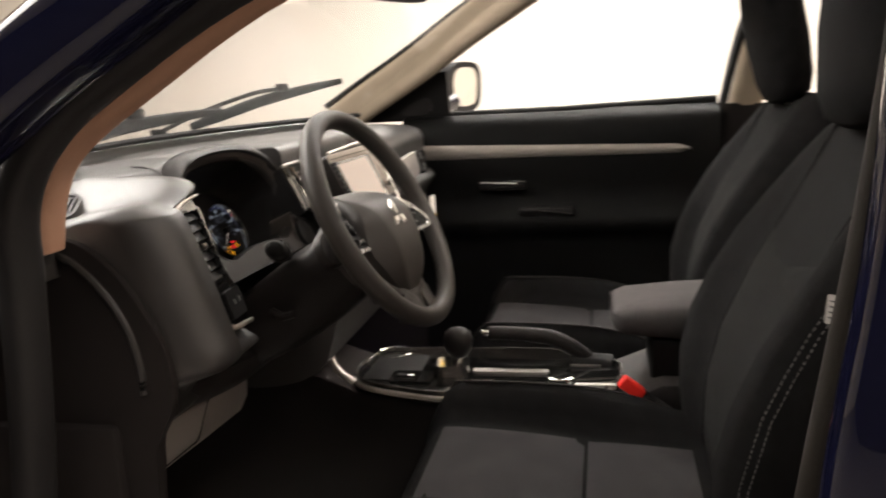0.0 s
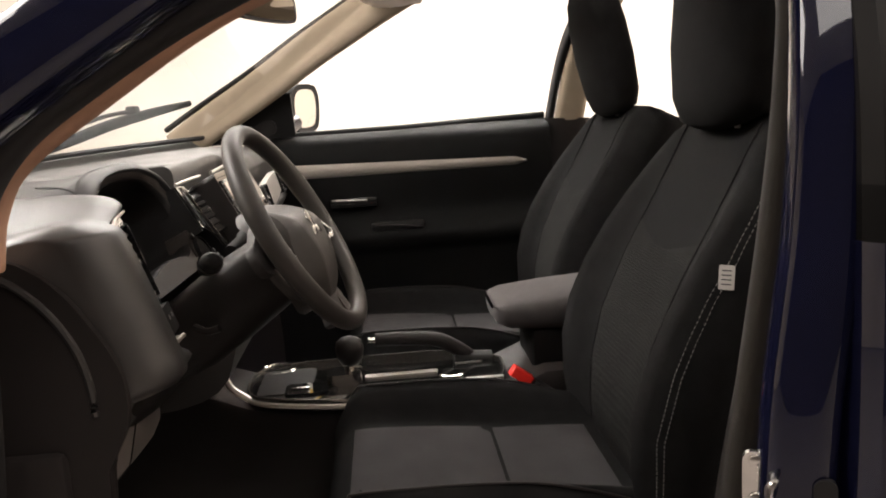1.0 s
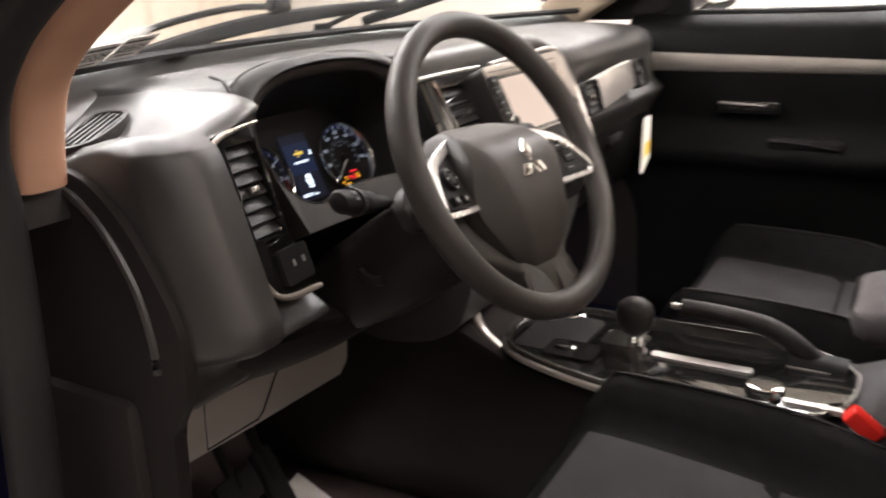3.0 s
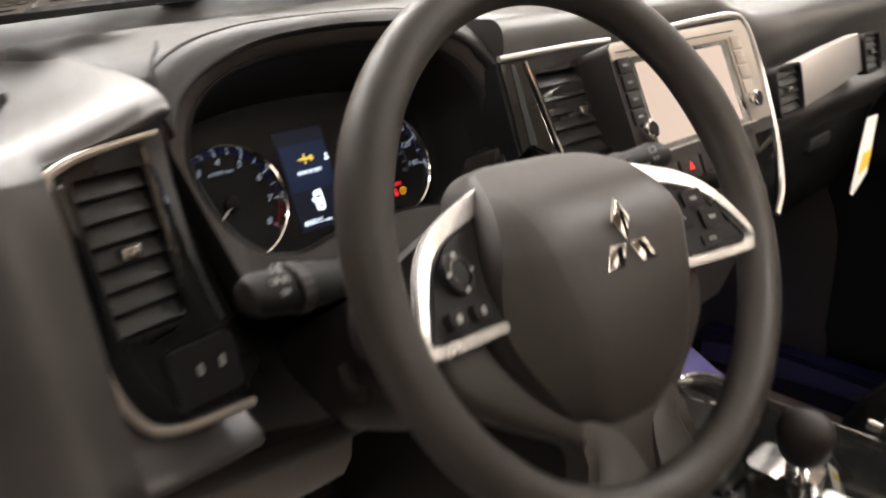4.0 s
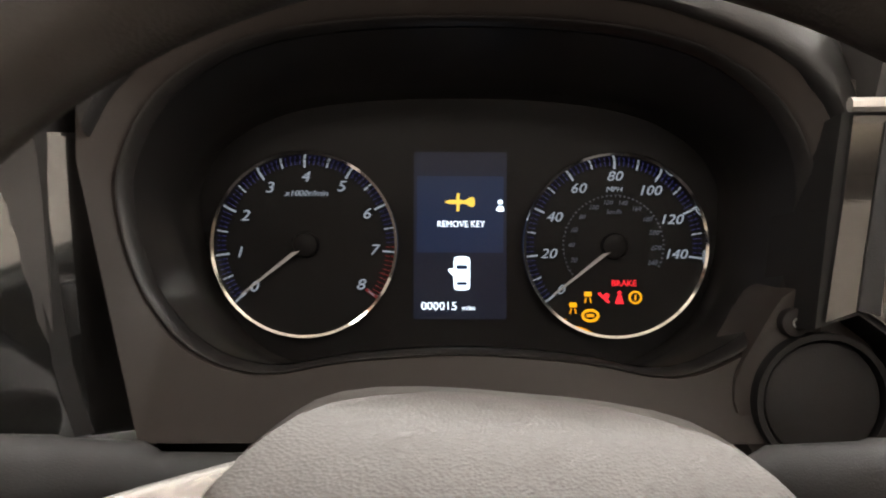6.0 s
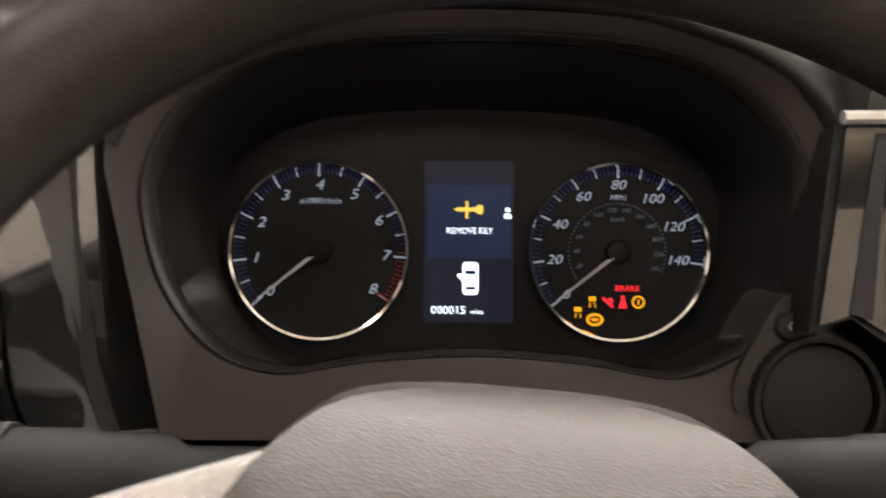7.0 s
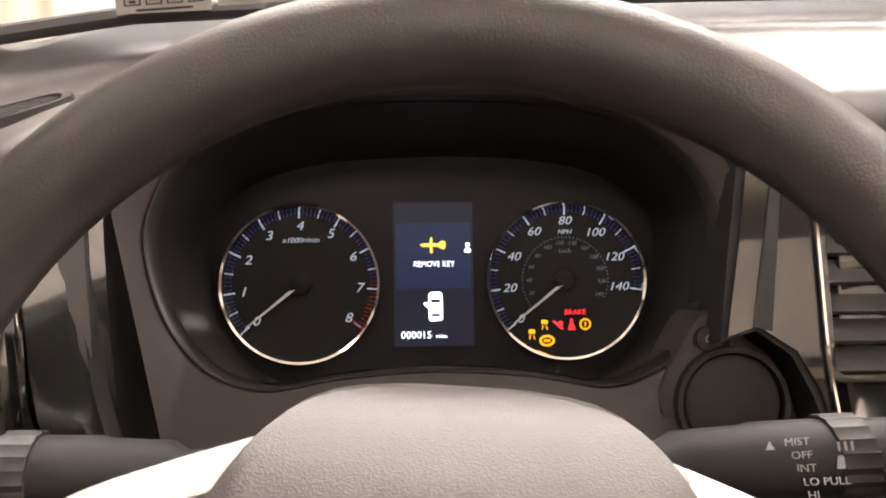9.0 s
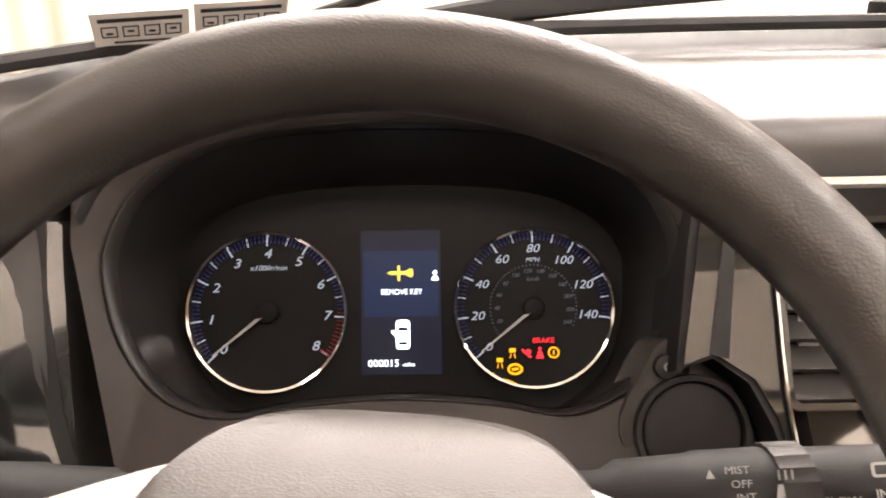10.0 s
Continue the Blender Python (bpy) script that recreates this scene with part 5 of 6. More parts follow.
LEFTVENT = axes((-0.595, 0.189, 1.150), (0.998, 0.065, 0), (0, 0.29, 0.957))
vent("side_air_vent", LEFTVENT @ Matrix.Translation((-0.008, 0.004, 0.004)), 0.046, 0.096, 7, "tall driver-side air vent with horizontal slats", PIANO, vane=SLAT, radius=0.004)
cpath = spline([spot(LEFTVENT, u, v, 0.004) for u, v in ((0.030, 0.069), (0.002, 0.067), (-0.030, 0.062), (-0.044, 0.050), (-0.048, 0.0), (-0.046, -0.050), (-0.036, -0.090), (-0.014, -0.108), (0.042, -0.114))], 6)
part("vent_surround", tube(cpath, lambda q: 0.0018 + 0.0014 * min(1, q * 4), 8, up=LEFTVENT.to_3x3() @ V(0, 0, 1)), TRIMSATIN, dash, "satin silver vent surround")
part("vent_panel", panel_with_hole([(0.020, 0.068), (-0.028, 0.065), (-0.040, 0.058), (-0.045, 0.044), (-0.045, -0.020), (-0.044, -0.080), (-0.030, -0.108), (0.040, -0.112), (0.048, -0.100), (0.034, -0.072), (0.021, -0.040)], smooth2(rrect(0.048, 0.098, 0.008, 5, -0.008, 0.004), 1), LEFTVENT, -0.03, 0.000), PIANO, dash, "glossy black panel round the side vent")


def turned_panel(v0, v1, q0, q1, lift):
    """A stretch of the gloss panel that turns in from the side vent to the instruments."""
    rows = []
    for k in range(9):
        v = v0 + (v1 - v0) * k / 8
        a = V(float(np.interp(v, [-0.105, -0.070, -0.035, 0.067], [0.047, 0.034, 0.0235, 0.0225])), v, -0.006)
        b = V(float(np.interp(v, [-0.105, -0.065, -0.030, 0.035, 0.067], [0.082, 0.0735, 0.0675, 0.0615, 0.0580])), v - 0.002, -0.042)
        p, q = a.lerp(b, q0), a.lerp(b, q1)
        rows.append([LEFTVENT @ w for w in (p + V(0, 0, lift), q + V(0, 0, lift), q + V(0, 0, -0.014), p + V(0, 0, -0.014))])
    return loft(rows)


part("turned_panel", turned_panel(-0.105, 0.067, 0.0, 1.0, 0.0), PIANO, dash, "glossy black panel turning in to the instruments", sharp=30)
part("panel_rib", turned_panel(-0.060, 0.066, 0.50, 0.64, 0.0008), BLACK, dash, "matt black rib in the gloss panel", sharp=30)
part("vent_edge", tube(spline([spot(LEFTVENT, u, v, w) for u, v, w in ((0.0215, 0.062, -0.003), (0.0220, 0.029, -0.003), (0.0215, -0.010, -0.003), (0.0190, -0.034, -0.001), (0.008, -0.049, 0.0015), (-0.010, -0.0525, 0.0015))], 6), 0.0013, 6), CHROME, dash, "thin chrome edge of the vent panel")
sw = part("switch_bank", prism(smooth2(rrect(0.046, 0.038, 0.005), 1), LEFTVENT @ Matrix.Translation((0.016, -0.081, 0.0)), 0.0, 0.005, 0.002), BLACK, dash, "black switch bank")
for k in range(2):
    part("switch_print", prism(rrect(0.004, 0.007, 0.001, 3, 0.012 + 0.016 * k, -0.079), LEFTVENT, 0.005, 0.0056), PRINT, sw)
vent("centre_air_vent", VENTS @ Matrix.Translation((-0.1405, -0.002, 0.0105)), 0.100, 0.086, 6, "centre air vent with horizontal slats", PIANO, vane=SLAT, radius=0.004)
vent("centre_air_vent", VENTS @ Matrix.Translation((0.205, 0.006, -0.004)), 0.050, 0.080, 6, "centre air vent with horizontal slats", PIANO, vane=SLAT, radius=0.004)
FARFACE = axes((0.30, 0.145, 1.135), (0.9998, 0.02, 0), (0, 0.25, 0.97))
vent("passenger_air_vent", FARFACE @ Matrix.Translation((-0.088, 0.0, 0.013)), 0.070, 0.054, 5, "passenger air vent with dark slats", BLACK, radius=0.008, vane=SLAT)
vent("passenger_air_vent", FARFACE @ Matrix.Translation((0.212, 0.010, 0.016)), 0.064, 0.050, 5, "passenger air vent with dark slats", BLACK, radius=0.008, vane=SLAT)
part("trim_board", prism([(-0.050, 0.030), (0.060, 0.037), (0.176, 0.042), (0.176, -0.012), (0.060, -0.021), (-0.046, -0.029)], FARFACE, -0.006, 0.012, 0.003), SATIN, dash, "satin silver-grey trim board")
DEFROST = axes((-0.650, 0.352, 1.2135), (0.88, 0.42, 0.165), (-0.43, 0.88, -0.05)) @ Matrix.Diagonal((0.85, 0.9, 1, 1))


def defroster():
    th = thing("defroster_vent", DEFROST.translation, "black slotted defroster vent in the dash top", "air vent")
    shape = smooth2([(-0.060, 0.012), (0.050, 0.026), (0.066, 0.010), (0.056, -0.022), (-0.040, -0.024), (-0.064, -0.006)], 2)
    part("frame", frame_plate([(x * 1.12, y * 1.2) for x, y in shape], shape, DEFROST, -0.012, 0.004), HARD, th)
    part("well", prism(shape, DEFROST, -0.012, -0.0005), BLACK, th)
    for k in range(6):
        part("fin", box((-0.056 + 0.004 * abs(k - 2), -0.0190 + 0.0078 * k, -0.004), (0.060 - 0.004 * abs(k - 3), -0.0158 + 0.0078 * k, 0.0030), 0, DEFROST), SLAT, th)


defroster()

# ---- centre stack ----
stack = thing("centre_stack", (0, 0.12, 1.0), "centre stack with touch screen in piano black and silver frame", "infotainment panel")
part("panel", prism(smooth2([(-0.185, 0.075), (0.225, 0.075), (0.232, 0.020), (0.205, -0.06), (0.150, -0.150), (-0.150, -0.150), (-0.176, -0.060), (-0.185, 0.0)], 1), STACK, -0.06, -0.030, 0.002), PIANO, stack, "piano black panel")
part("trim_line", tube([spot(VENTS, u, v, w) for u, v, w in ((-0.229, 0.0600, 0.013), (-0.18, 0.0610, 0.013), (-0.12, 0.0615, 0.012), (-0.06, 0.0615, 0.010))], 0.0030, 8), SATIN, stack, "thin silver trim line")
bezel_path = spline([spot(STACK, u, v, w) for u, v, w in ((-0.070, 0.090, -0.006), (0.06, 0.094, 0.0), (0.125, 0.093, 0.004), (0.146, 0.080, 0.006), (0.152, 0.040, 0.006), (0.150, 0.0, 0.006), (0.140, -0.060, 0.006), (0.120, -0.110, 0.006), (0.092, -0.138, 0.006))], 8)
part("trim_frame", tube(bezel_path, 0.0034, 8), SATIN, stack, "satin silver frame")
unit = part("head_unit", prism(smooth2(rrect(0.262, 0.128, 0.010, 5, 0.005, 0.020), 1), STACK, -0.04, 0.010, 0.003), HARD, stack, "black head unit")
part("unit_frame", prism([(-0.124, 0.066), (0.088, 0.066), (0.088, -0.030), (0.136, -0.030), (0.138, 0.070), (0.128, 0.085), (-0.118, 0.083), (-0.124, 0.078)], STACK, 0.004, 0.0112, 0.001), TRIMSATIN, stack, "satin silver head unit frame")
part("frame_groove", prism(rrect(0.222, 0.0012, 0.0003, 2, -0.005, 0.0735), STACK, 0.0100, 0.0116), BLACK, stack, "dark groove in the frame")
part("screen_bezel", prism(rrect(0.182, 0.096, 0.004, 3, -0.005, 0.0185), STACK, 0.009, 0.0108), PIANO, unit, "glossy black bezel round the screen")
part("touch_screen", prism(rrect(0.162, 0.084, 0.003, 3, -0.010, 0.0185), STACK, 0.0108, 0.0116), SCREEN, unit, "glossy screen, the bright hall's reflection put in as glow")
for side in (-1, 1):
    for k in range(4):
        part("key", prism(rrect(0.020, 0.0150, 0.0012, 3, -0.003 + side * 0.106, 0.060 - 0.0170 * k), STACK, 0.009, 0.0126, 0.0006), BLACK if side < 0 else TRIMSATIN, unit)
        if side < 0:
            part("key_print", prism(rrect(0.0080, 0.0020, 0.0004, 2, -0.109, 0.060 - 0.0170 * k), STACK, 0.0126, 0.0129), PRINT, unit)
    at_knob = STACK @ Matrix.Translation((-0.001 + side * 0.104, -0.006, 0.0))
    kn = part("knob", prism(ring2(0.0095, 24), at_knob, 0.010, 0.020, 0.002), CHROME, unit, "small round chrome knob")
    part("knob_face", prism(ring2(0.0070, 24), at_knob, 0.020, 0.0206), BLACK, kn)
part("switch_rim", prism(rrect(0.200, 0.0016, 0.0005, 2, 0.000, -0.0300), STACK, 0.006, 0.0118), SATIN, stack, "thin silver line over the switches")
for k in range(5):
    part("lower_switch", prism(rrect(0.036, 0.030, 0.003, 3, -0.088 + 0.040 * k, -0.050), STACK, -0.030, 0.010, 0.0015), HARD, stack, "black rocker switch")
part("hazard_symbol", prism([(-0.053, -0.056), (-0.043, -0.056), (-0.048, -0.047)], STACK, 0.010, 0.0106), RED, stack, "red hazard triangle")
for k in range(3):
    part("climate_knob", prism(ring2(0.019, 28, -0.068 + 0.060 * k, -0.104), STACK, -0.004, 0.016, 0.003), HARD, stack, "black climate knob")

part("gloss_panel", prism(smooth2([(0.250, -0.075), (0.238, 0.050), (0.160, 0.054), (0.150, -0.085)], 1), VENTS, -0.04, -0.012), PIANO, stack, "piano black panel round the vent")
part("gloss_panel", prism([(-0.241, -0.026), (-0.226, -0.021), (-0.208, -0.033), (-0.198, -0.052), (-0.1915, -0.082), (-0.1915, 0.056), (-0.226, 0.057), (-0.232, 0.020)], VENTS, 0.0070, 0.0100), PIANO, stack, "piano black panel beside the vent")
part("panel_back", prism([(-0.2435, -0.0285), (-0.226, -0.023), (-0.2095, -0.035), (-0.200, -0.055), (-0.1915, -0.086), (-0.1915, 0.058), (-0.229, 0.0585), (-0.236, 0.020)], VENTS, -0.05, 0.0066), BLACK, stack, "matt black back of the panel")
part("panel_rib", prism([(-0.2285, -0.0215), (-0.2195, -0.0235), (-0.2087, 0.054), (-0.2137, 0.054)], VENTS, 0.0060, 0.0108), BLACK, stack, "matt black rib in the gloss panel")
part("panel_edge", tube([spot(VENTS, p.x, p.y, 0.0122) for p in spline([(-0.1945, 0.054, 0), (-0.1945, 0.0, 0), (-0.1940, -0.040, 0), (-0.190, -0.080, 0)], 6)], 0.0012, 6), CHROME, stack, "thin chrome edge")

# lower dash pieces on the driver's side
KNEE = spline([(-0.700, 0.225, 1.005), (-0.60, 0.200, 0.985), (-0.50, 0.195, 0.970), (-0.42, 0.200, 0.960), (-0.30, 0.190, 0.965), (-0.22, 0.17, 0.97)], 5)
rows = []
for p in KNEE:
    rows.append(chaikin([p, p + V(0, 0.004, -0.025), p + V(0, 0.03, -0.055), p + V(0, 0.20, -0.07), p + V(0, 0.20, 0.02)], 1))
part("knee_panel", loft(rows), HARD, dash, "black knee panel")
LOWER = [V(-0.705, 0.245, 0.935), V(-0.58, 0.238, 0.931), V(-0.46, 0.238, 0.924), V(-0.40, 0.243, 0.917)]
rows = [chaikin([p + V(0, -0.002, 0.018), p + V(0, 0.006, -0.068), p + V(0, 0.05, -0.085), p + V(0, 0.2, -0.04), p + V(0, 0.2, 0.02)], 1) for p in spline(LOWER, 5)]
part("fuse_cover", loft(rows), PLATEGREY, dash, "grey fuse cover panel")
line = [(-0.655, 0.2420, 0.930), (-0.552, 0.2355, 0.931), (-0.544, 0.2355, 0.925), (-0.572, 0.2410, 0.878), (-0.580, 0.2415, 0.873), (-0.655, 0.2460, 0.873)]
part("lid_joint", tube(line, 0.0010, 6, True), BLACK, dash, "thin joint of the fuse lid")
SIDE = Matrix(((0, 0, 1, -0.712), (1, 0, 0, 0), (0, 1, 0, 0), (0, 0, 0, 1)))
outline = [(p.x, p.y) for p in spline([(0.345, 1.196, 0), (0.285, 1.184, 0), (0.241, 1.148, 0), (0.213, 1.106, 0), (0.194, 1.070, 0), (0.184, 1.035, 0), (0.187, 0.985, 0), (0.215, 0.930, 0)], 4)]
part("end_cap", prism(outline + [(0.235, 0.62), (0.47, 0.62), (0.47, 1.196)], SIDE, -0.010, 0.004, 0.004), HARD, dash, "black plastic end cap")
part("end_cap_rib", tube(spline([(-0.722, 0.345, 1.183), (-0.722, 0.302, 1.167), (-0.722, 0.278, 1.149), (-0.722, 0.259, 1.128), (-0.722, 0.243, 1.103), (-0.722, 0.230, 1.074), (-0.722, 0.222, 1.035), (-0.722, 0.221, 1.000)], 6), 0.0050, 8), GREY, dash, "grey rib on the end cap")
part("footwell_side", box((-0.735, 0.26, 0.40), (-0.70, 0.68, 0.96), 0.01), HARD, car, "black footwell side panel")

# papers and pedals
lab = thing("hang_label", (0.505, 0.105, 1.0), "white and yellow paper label hanging below the glove box lid", "paper label")
part("sheet", prism([(-0.012, 0.055), (0.012, 0.058), (0.006, -0.03), (-0.020, -0.062), (-0.026, -0.058)], axes((0.492, 0.112, 1.005), (0.9, -0.3, 0), (0, 0.05, 1)), 0, 0.0008), PAPER, lab)
part("print_band", prism([(-0.010, 0.0), (0.009, 0.008), (0.004, -0.02), (-0.014, -0.03)], axes((0.492, 0.112, 1.005), (0.9, -0.3, 0), (0, 0.05, 1)), 0.001, 0.0014), YELLOW, lab)


def pedal(name, at, w, h, label):
    th = thing(name, at, label, "pedal")
    m = axes(at, (1, 0, 0), (0, 0.5, 0.86))
    part("pad", prism(smooth2(rrect(w, h, 0.008), 1), m, -0.006, 0.008, 0.003), RUBBER, th, "ribbed rubber pad")
    part("arm", tube([spot(m, 0, 0, 0), V(at[0], at[1] + 0.06, at[2] + 0.12), V(at[0], 0.69, at[2] + 0.26)], 0.009, 8), BLACK, th)


pedal("brake_pedal", (-0.37, 0.52, 0.56), 0.085, 0.055, "black rubber brake pedal")
pedal("accelerator_pedal", (-0.25, 0.56, 0.50), 0.045, 0.12, "black plastic accelerator pedal on its arm")
mat = thing("paper_floor_mat", (-0.40, 0.35, 0.40), "white paper floor cover in the driver's footwell", "floor mat")
rows = []
for i in range(9):
    y = 0.10 + 0.46 * i / 8
    rows.append([V(-0.56 + 0.40 * k / 8, y + 0.02 * math.sin(k), 0.408 + 0.004 * math.sin(3 * k + i) + 0.30 * max(0, (y - 0.44)) * 1.2) for k in range(9)])
bm = loft(rows, False, False)
loft([[p + V(0, 0, 0.0015) for p in r] for r in rows], False, False, bm)
part("sheet", bm, PAPER, mat, "", 80)

far_mat = thing("paper_floor_mat", (0.46, 0.27, 0.40), "printed paper floor cover, its front part violet-blue", "floor mat")
rows = []
for i in range(10):
    y = 0.00 + 0.52 * i / 9
    rows.append([V(0.20 + (0.49 + 0.10 * max(0, (y - 0.28) / 0.24)) * k / 8, y + 0.006 * math.sin(1.3 * k), 0.410 + 0.004 * math.sin(2.2 * k + i) + 0.10 * max(0, y - 0.40)) for k in range(9)])
sheet = loft(rows, False, False)
loft([[p + V(0, 0, 0.0015) for p in r] for r in rows], False, False, sheet)
part("sheet", sheet, PAPER, far_mat, "white printed paper sheet", 80)
# Violet-blue layer over the front part of the sheet.
part("blue_layer", loft([[p + V(0, 0, h) for p in r] for h in (0.0025,) for r in rows[3:]], False, False), VIOLETBLUE, far_mat, "violet-blue layer on the sheet", 80)
for k in range(4):
    part("print_bar", box((0.40 + 0.06 * k, 0.055, 0.415), (0.435 + 0.06 * k, 0.085 - 0.006 * (k % 2), 0.4185)), INK, far_mat)
cup = thing("cup_ring", (0.082, 0.128, 0.78), "bright ring of the front cup holder", "cup holder")
part("ring", tube([V(0.082 + 0.036 * math.cos(2 * math.pi * k / 28), 0.128 + 0.036 * math.sin(2 * math.pi * k / 28), 0.777) for k in range(28)], 0.0032, 8, True), CHROME, cup, "chrome ring")
part("bowl", loft([[V(0.082 + r * math.cos(2 * math.pi * k / 28), 0.128 + r * math.sin(2 * math.pi * k / 28), z) for k in range(28)] for r, z in ((0.037, 0.776), (0.037, 0.74))], True, True), BLACK, cup, "black bowl")
stick = thing("windscreen_sticker", ws_point(-0.60, 0.06), "white printed stickers with dark writing inside the windscreen", "sticker")
for x0, x1, s0, s1 in ((-0.590, -0.527, 0.044, 0.098), (-0.522, -0.458, 0.056, 0.108)):
    a, b, c = ws_point(x0, s0), ws_point(x1, s0 + 0.004), ws_point(x0, s1)
    m = axes((a + ws_point(x1, s1)) / 2 + V(0, -0.003, -0.003), b - a, c - a)
    w, h = (b - a).length, (c - a).length
    card = part("sheet", prism(rrect(w, h, 0.001), m, 0.0, 0.0006), PAPER, stick, "white printed sticker")
    rng = random.Random(3)
    part("print_bar", prism(rrect(w * 0.86, h * 0.09, 0.0004, 2, 0, h * 0.30), m, 0.0006, 0.0010), INK, card)
    for k in range(4):
        part("print_box", frame_plate(rrect(w * 0.17, h * 0.30, 0.0004, 2, w * (-0.33 + 0.22 * k), -h * 0.02), rrect(w * 0.14, h * 0.25, 0.0003, 2, w * (-0.33 + 0.22 * k), -h * 0.02), m, 0.0006, 0.0010), INK, card)
        part("scribble", prism(rrect(w * 0.07, h * 0.05, 0.0003, 2, w * (-0.33 + 0.22 * k), -h * 0.02 + h * rng.uniform(-0.08, 0.08)), m, 0.0006, 0.0011), INK, card)
    part("print_bar", prism(rrect(w * 0.6, h * 0.05, 0.0004, 2, 0, -h * 0.32), m, 0.0006, 0.0010), INK, card)

# glove box lid, a little proud of the dash
rows = []
for x in (0.255, 0.262, 0.40, 0.56, 0.712, 0.72):
    e = 0.006 if x in (0.255, 0.72) else 0.0
    rows.append([V(x, y + e, z) for y, z in ((0.184, 1.046), (0.180, 1.032), (0.196, 0.970), (0.220, 0.890), (0.232, 0.874), (0.255, 0.880), (0.255, 1.045))])
lid = part("glove_box_lid", loft(rows), DOORTRIM, dash, "black glove box lid", sharp=50)
part("lid_handle", box((0.45, 0.179, 1.000), (0.53, 0.200, 1.022), 0.004), BLACK, lid, "black lid handle")

# ---- centre console ----
console = thing("centre_console", (0, -0.1, 0.40), "black centre console with piano black top and silver edge", "centre console")
rows = []
for y, w, z in ((0.69, 0.140, 0.82), (0.24, 0.095, 0.80), (0.16, 0.100, 0.770), (0.05, 0.128, 0.766), (-0.15, 0.140, 0.766), (-0.34, 0.118, 0.764), (-0.42, 0.112, 0.80), (-0.60, 0.112, 0.80), (-0.66, 0.105, 0.78)):
    rows.append(chaikin([V(w, y, z), V(-w, y, z), V(-w - 0.012, y, z - 0.03), V(-w - 0.02, y, 0.40), V(w + 0.02, y, 0.40), V(w + 0.012, y, z - 0.03)], 2))
part("body", loft(rows), HARD, console, "black plastic console body")
TOP = Matrix.Translation((0, 0, 0.770))
edge = smooth2([(-0.082, 0.182), (0.088, 0.176), (0.108, 0.08), (0.110, -0.350), (-0.128, -0.350), (-0.154, -0.16), (-0.156, -0.03), (-0.128, 0.09)], 2)
part("top_plate", prism(edge, TOP, -0.01, 0.008, 0.002), PIANO, console, "piano black top plate")
rim_in = [(x * 0.975, -0.086 + (y + 0.086) * 0.985) for x, y in edge]
part("silver_edge", frame_plate(edge, rim_in, TOP, -0.004, 0.0125), DARKCHROME, console, "dark chrome edge")
part("silver_strip", tube(spline([(-0.062, 0.176, 0.772), (-0.100, 0.150, 0.770), (-0.132, 0.080, 0.770), (-0.158, -0.03, 0.770), (-0.157, -0.16, 0.770), (-0.134, -0.335, 0.770)], 6), 0.0055, 8), SATIN, console, "satin silver side strip")
part("cup_tray", prism(smooth2(rrect(0.150, 0.11, 0.015, 5, -0.01, 0.10), 1), TOP, 0.006, 0.0095), BLACK, console, "black tray")
part("tray_lid", prism(smooth2(rrect(0.060, 0.085, 0.008, 5, -0.070, 0.055), 1), TOP, 0.008, 0.0125, 0.002), PIANO, console, "glossy black lid")
part("lid_clip", box((-0.075, 0.050, 0.7825), (-0.062, 0.085, 0.7865), 0.001), CHROME, console, "bright clip on the tray lid")
part("gate_strip", prism(smooth2(rrect(0.020, 0.150, 0.006, 5, -0.030, -0.135), 1), TOP, 0.006, 0.0125, 0.002), SATIN, console, "satin shift gate strip")
part("gate_strip", prism(smooth2(rrect(0.012, 0.075, 0.004, 5, -0.100, -0.300), 1), TOP, 0.006, 0.0135, 0.002), SATIN, console, "satin strip")
dialk = part("drive_dial", prism(ring2(0.026, 32, -0.080, -0.235), TOP, 0.006, 0.022, 0.004), CHROME, console, "chrome drive selector dial")
part("dial_face", prism(ring2(0.020, 32, -0.080, -0.235), TOP, 0.022, 0.0226), PIANO, dialk)
part("slot", frame_plate(rrect(0.030, 0.060, 0.004, 3, 0.03, -0.28), rrect(0.026, 0.056, 0.003, 3, 0.03, -0.28), TOP, 0.006, 0.0095), SATIN, console, "thin silver slot frame")
part("front_riser", tube(spline([(-0.118, 0.160, 0.785), (-0.116, 0.195, 0.815), (-0.112, 0.215, 0.87)], 6), 0.007, 8), SATIN, console, "silver riser towards the stack")

shifter = thing("gear_shifter", (-0.03, -0.035, 0.778), "black gear shifter knob on chrome collar", "gear lever")
part("collar", prism(smooth2(rrect(0.056, 0.070, 0.012), 1), Matrix.Translation((-0.035, -0.020, 0.778)), 0, 0.022, 0.006), CHROME, shifter, "chrome shifter collar")
part("stem", tube([V(-0.034, -0.030, 0.79), V(-0.037, -0.033, 0.825)], 0.011, 12), CHROME, shifter)
rows = []
for dz, r in ((0.0, 0.012), (0.006, 0.017), (0.020, 0.0225), (0.036, 0.0245), (0.050, 0.0215), (0.058, 0.013), (0.061, 0.004)):
    rows.append([V(-0.038 + r * 1.0 * math.cos(w), -0.034 + r * 1.2 * math.sin(w), 0.812 + dz) for w in [2 * math.pi * k / 20 for k in range(20)]])
part("knob", loft(rows), HARD, shifter, "black leather knob", 80)

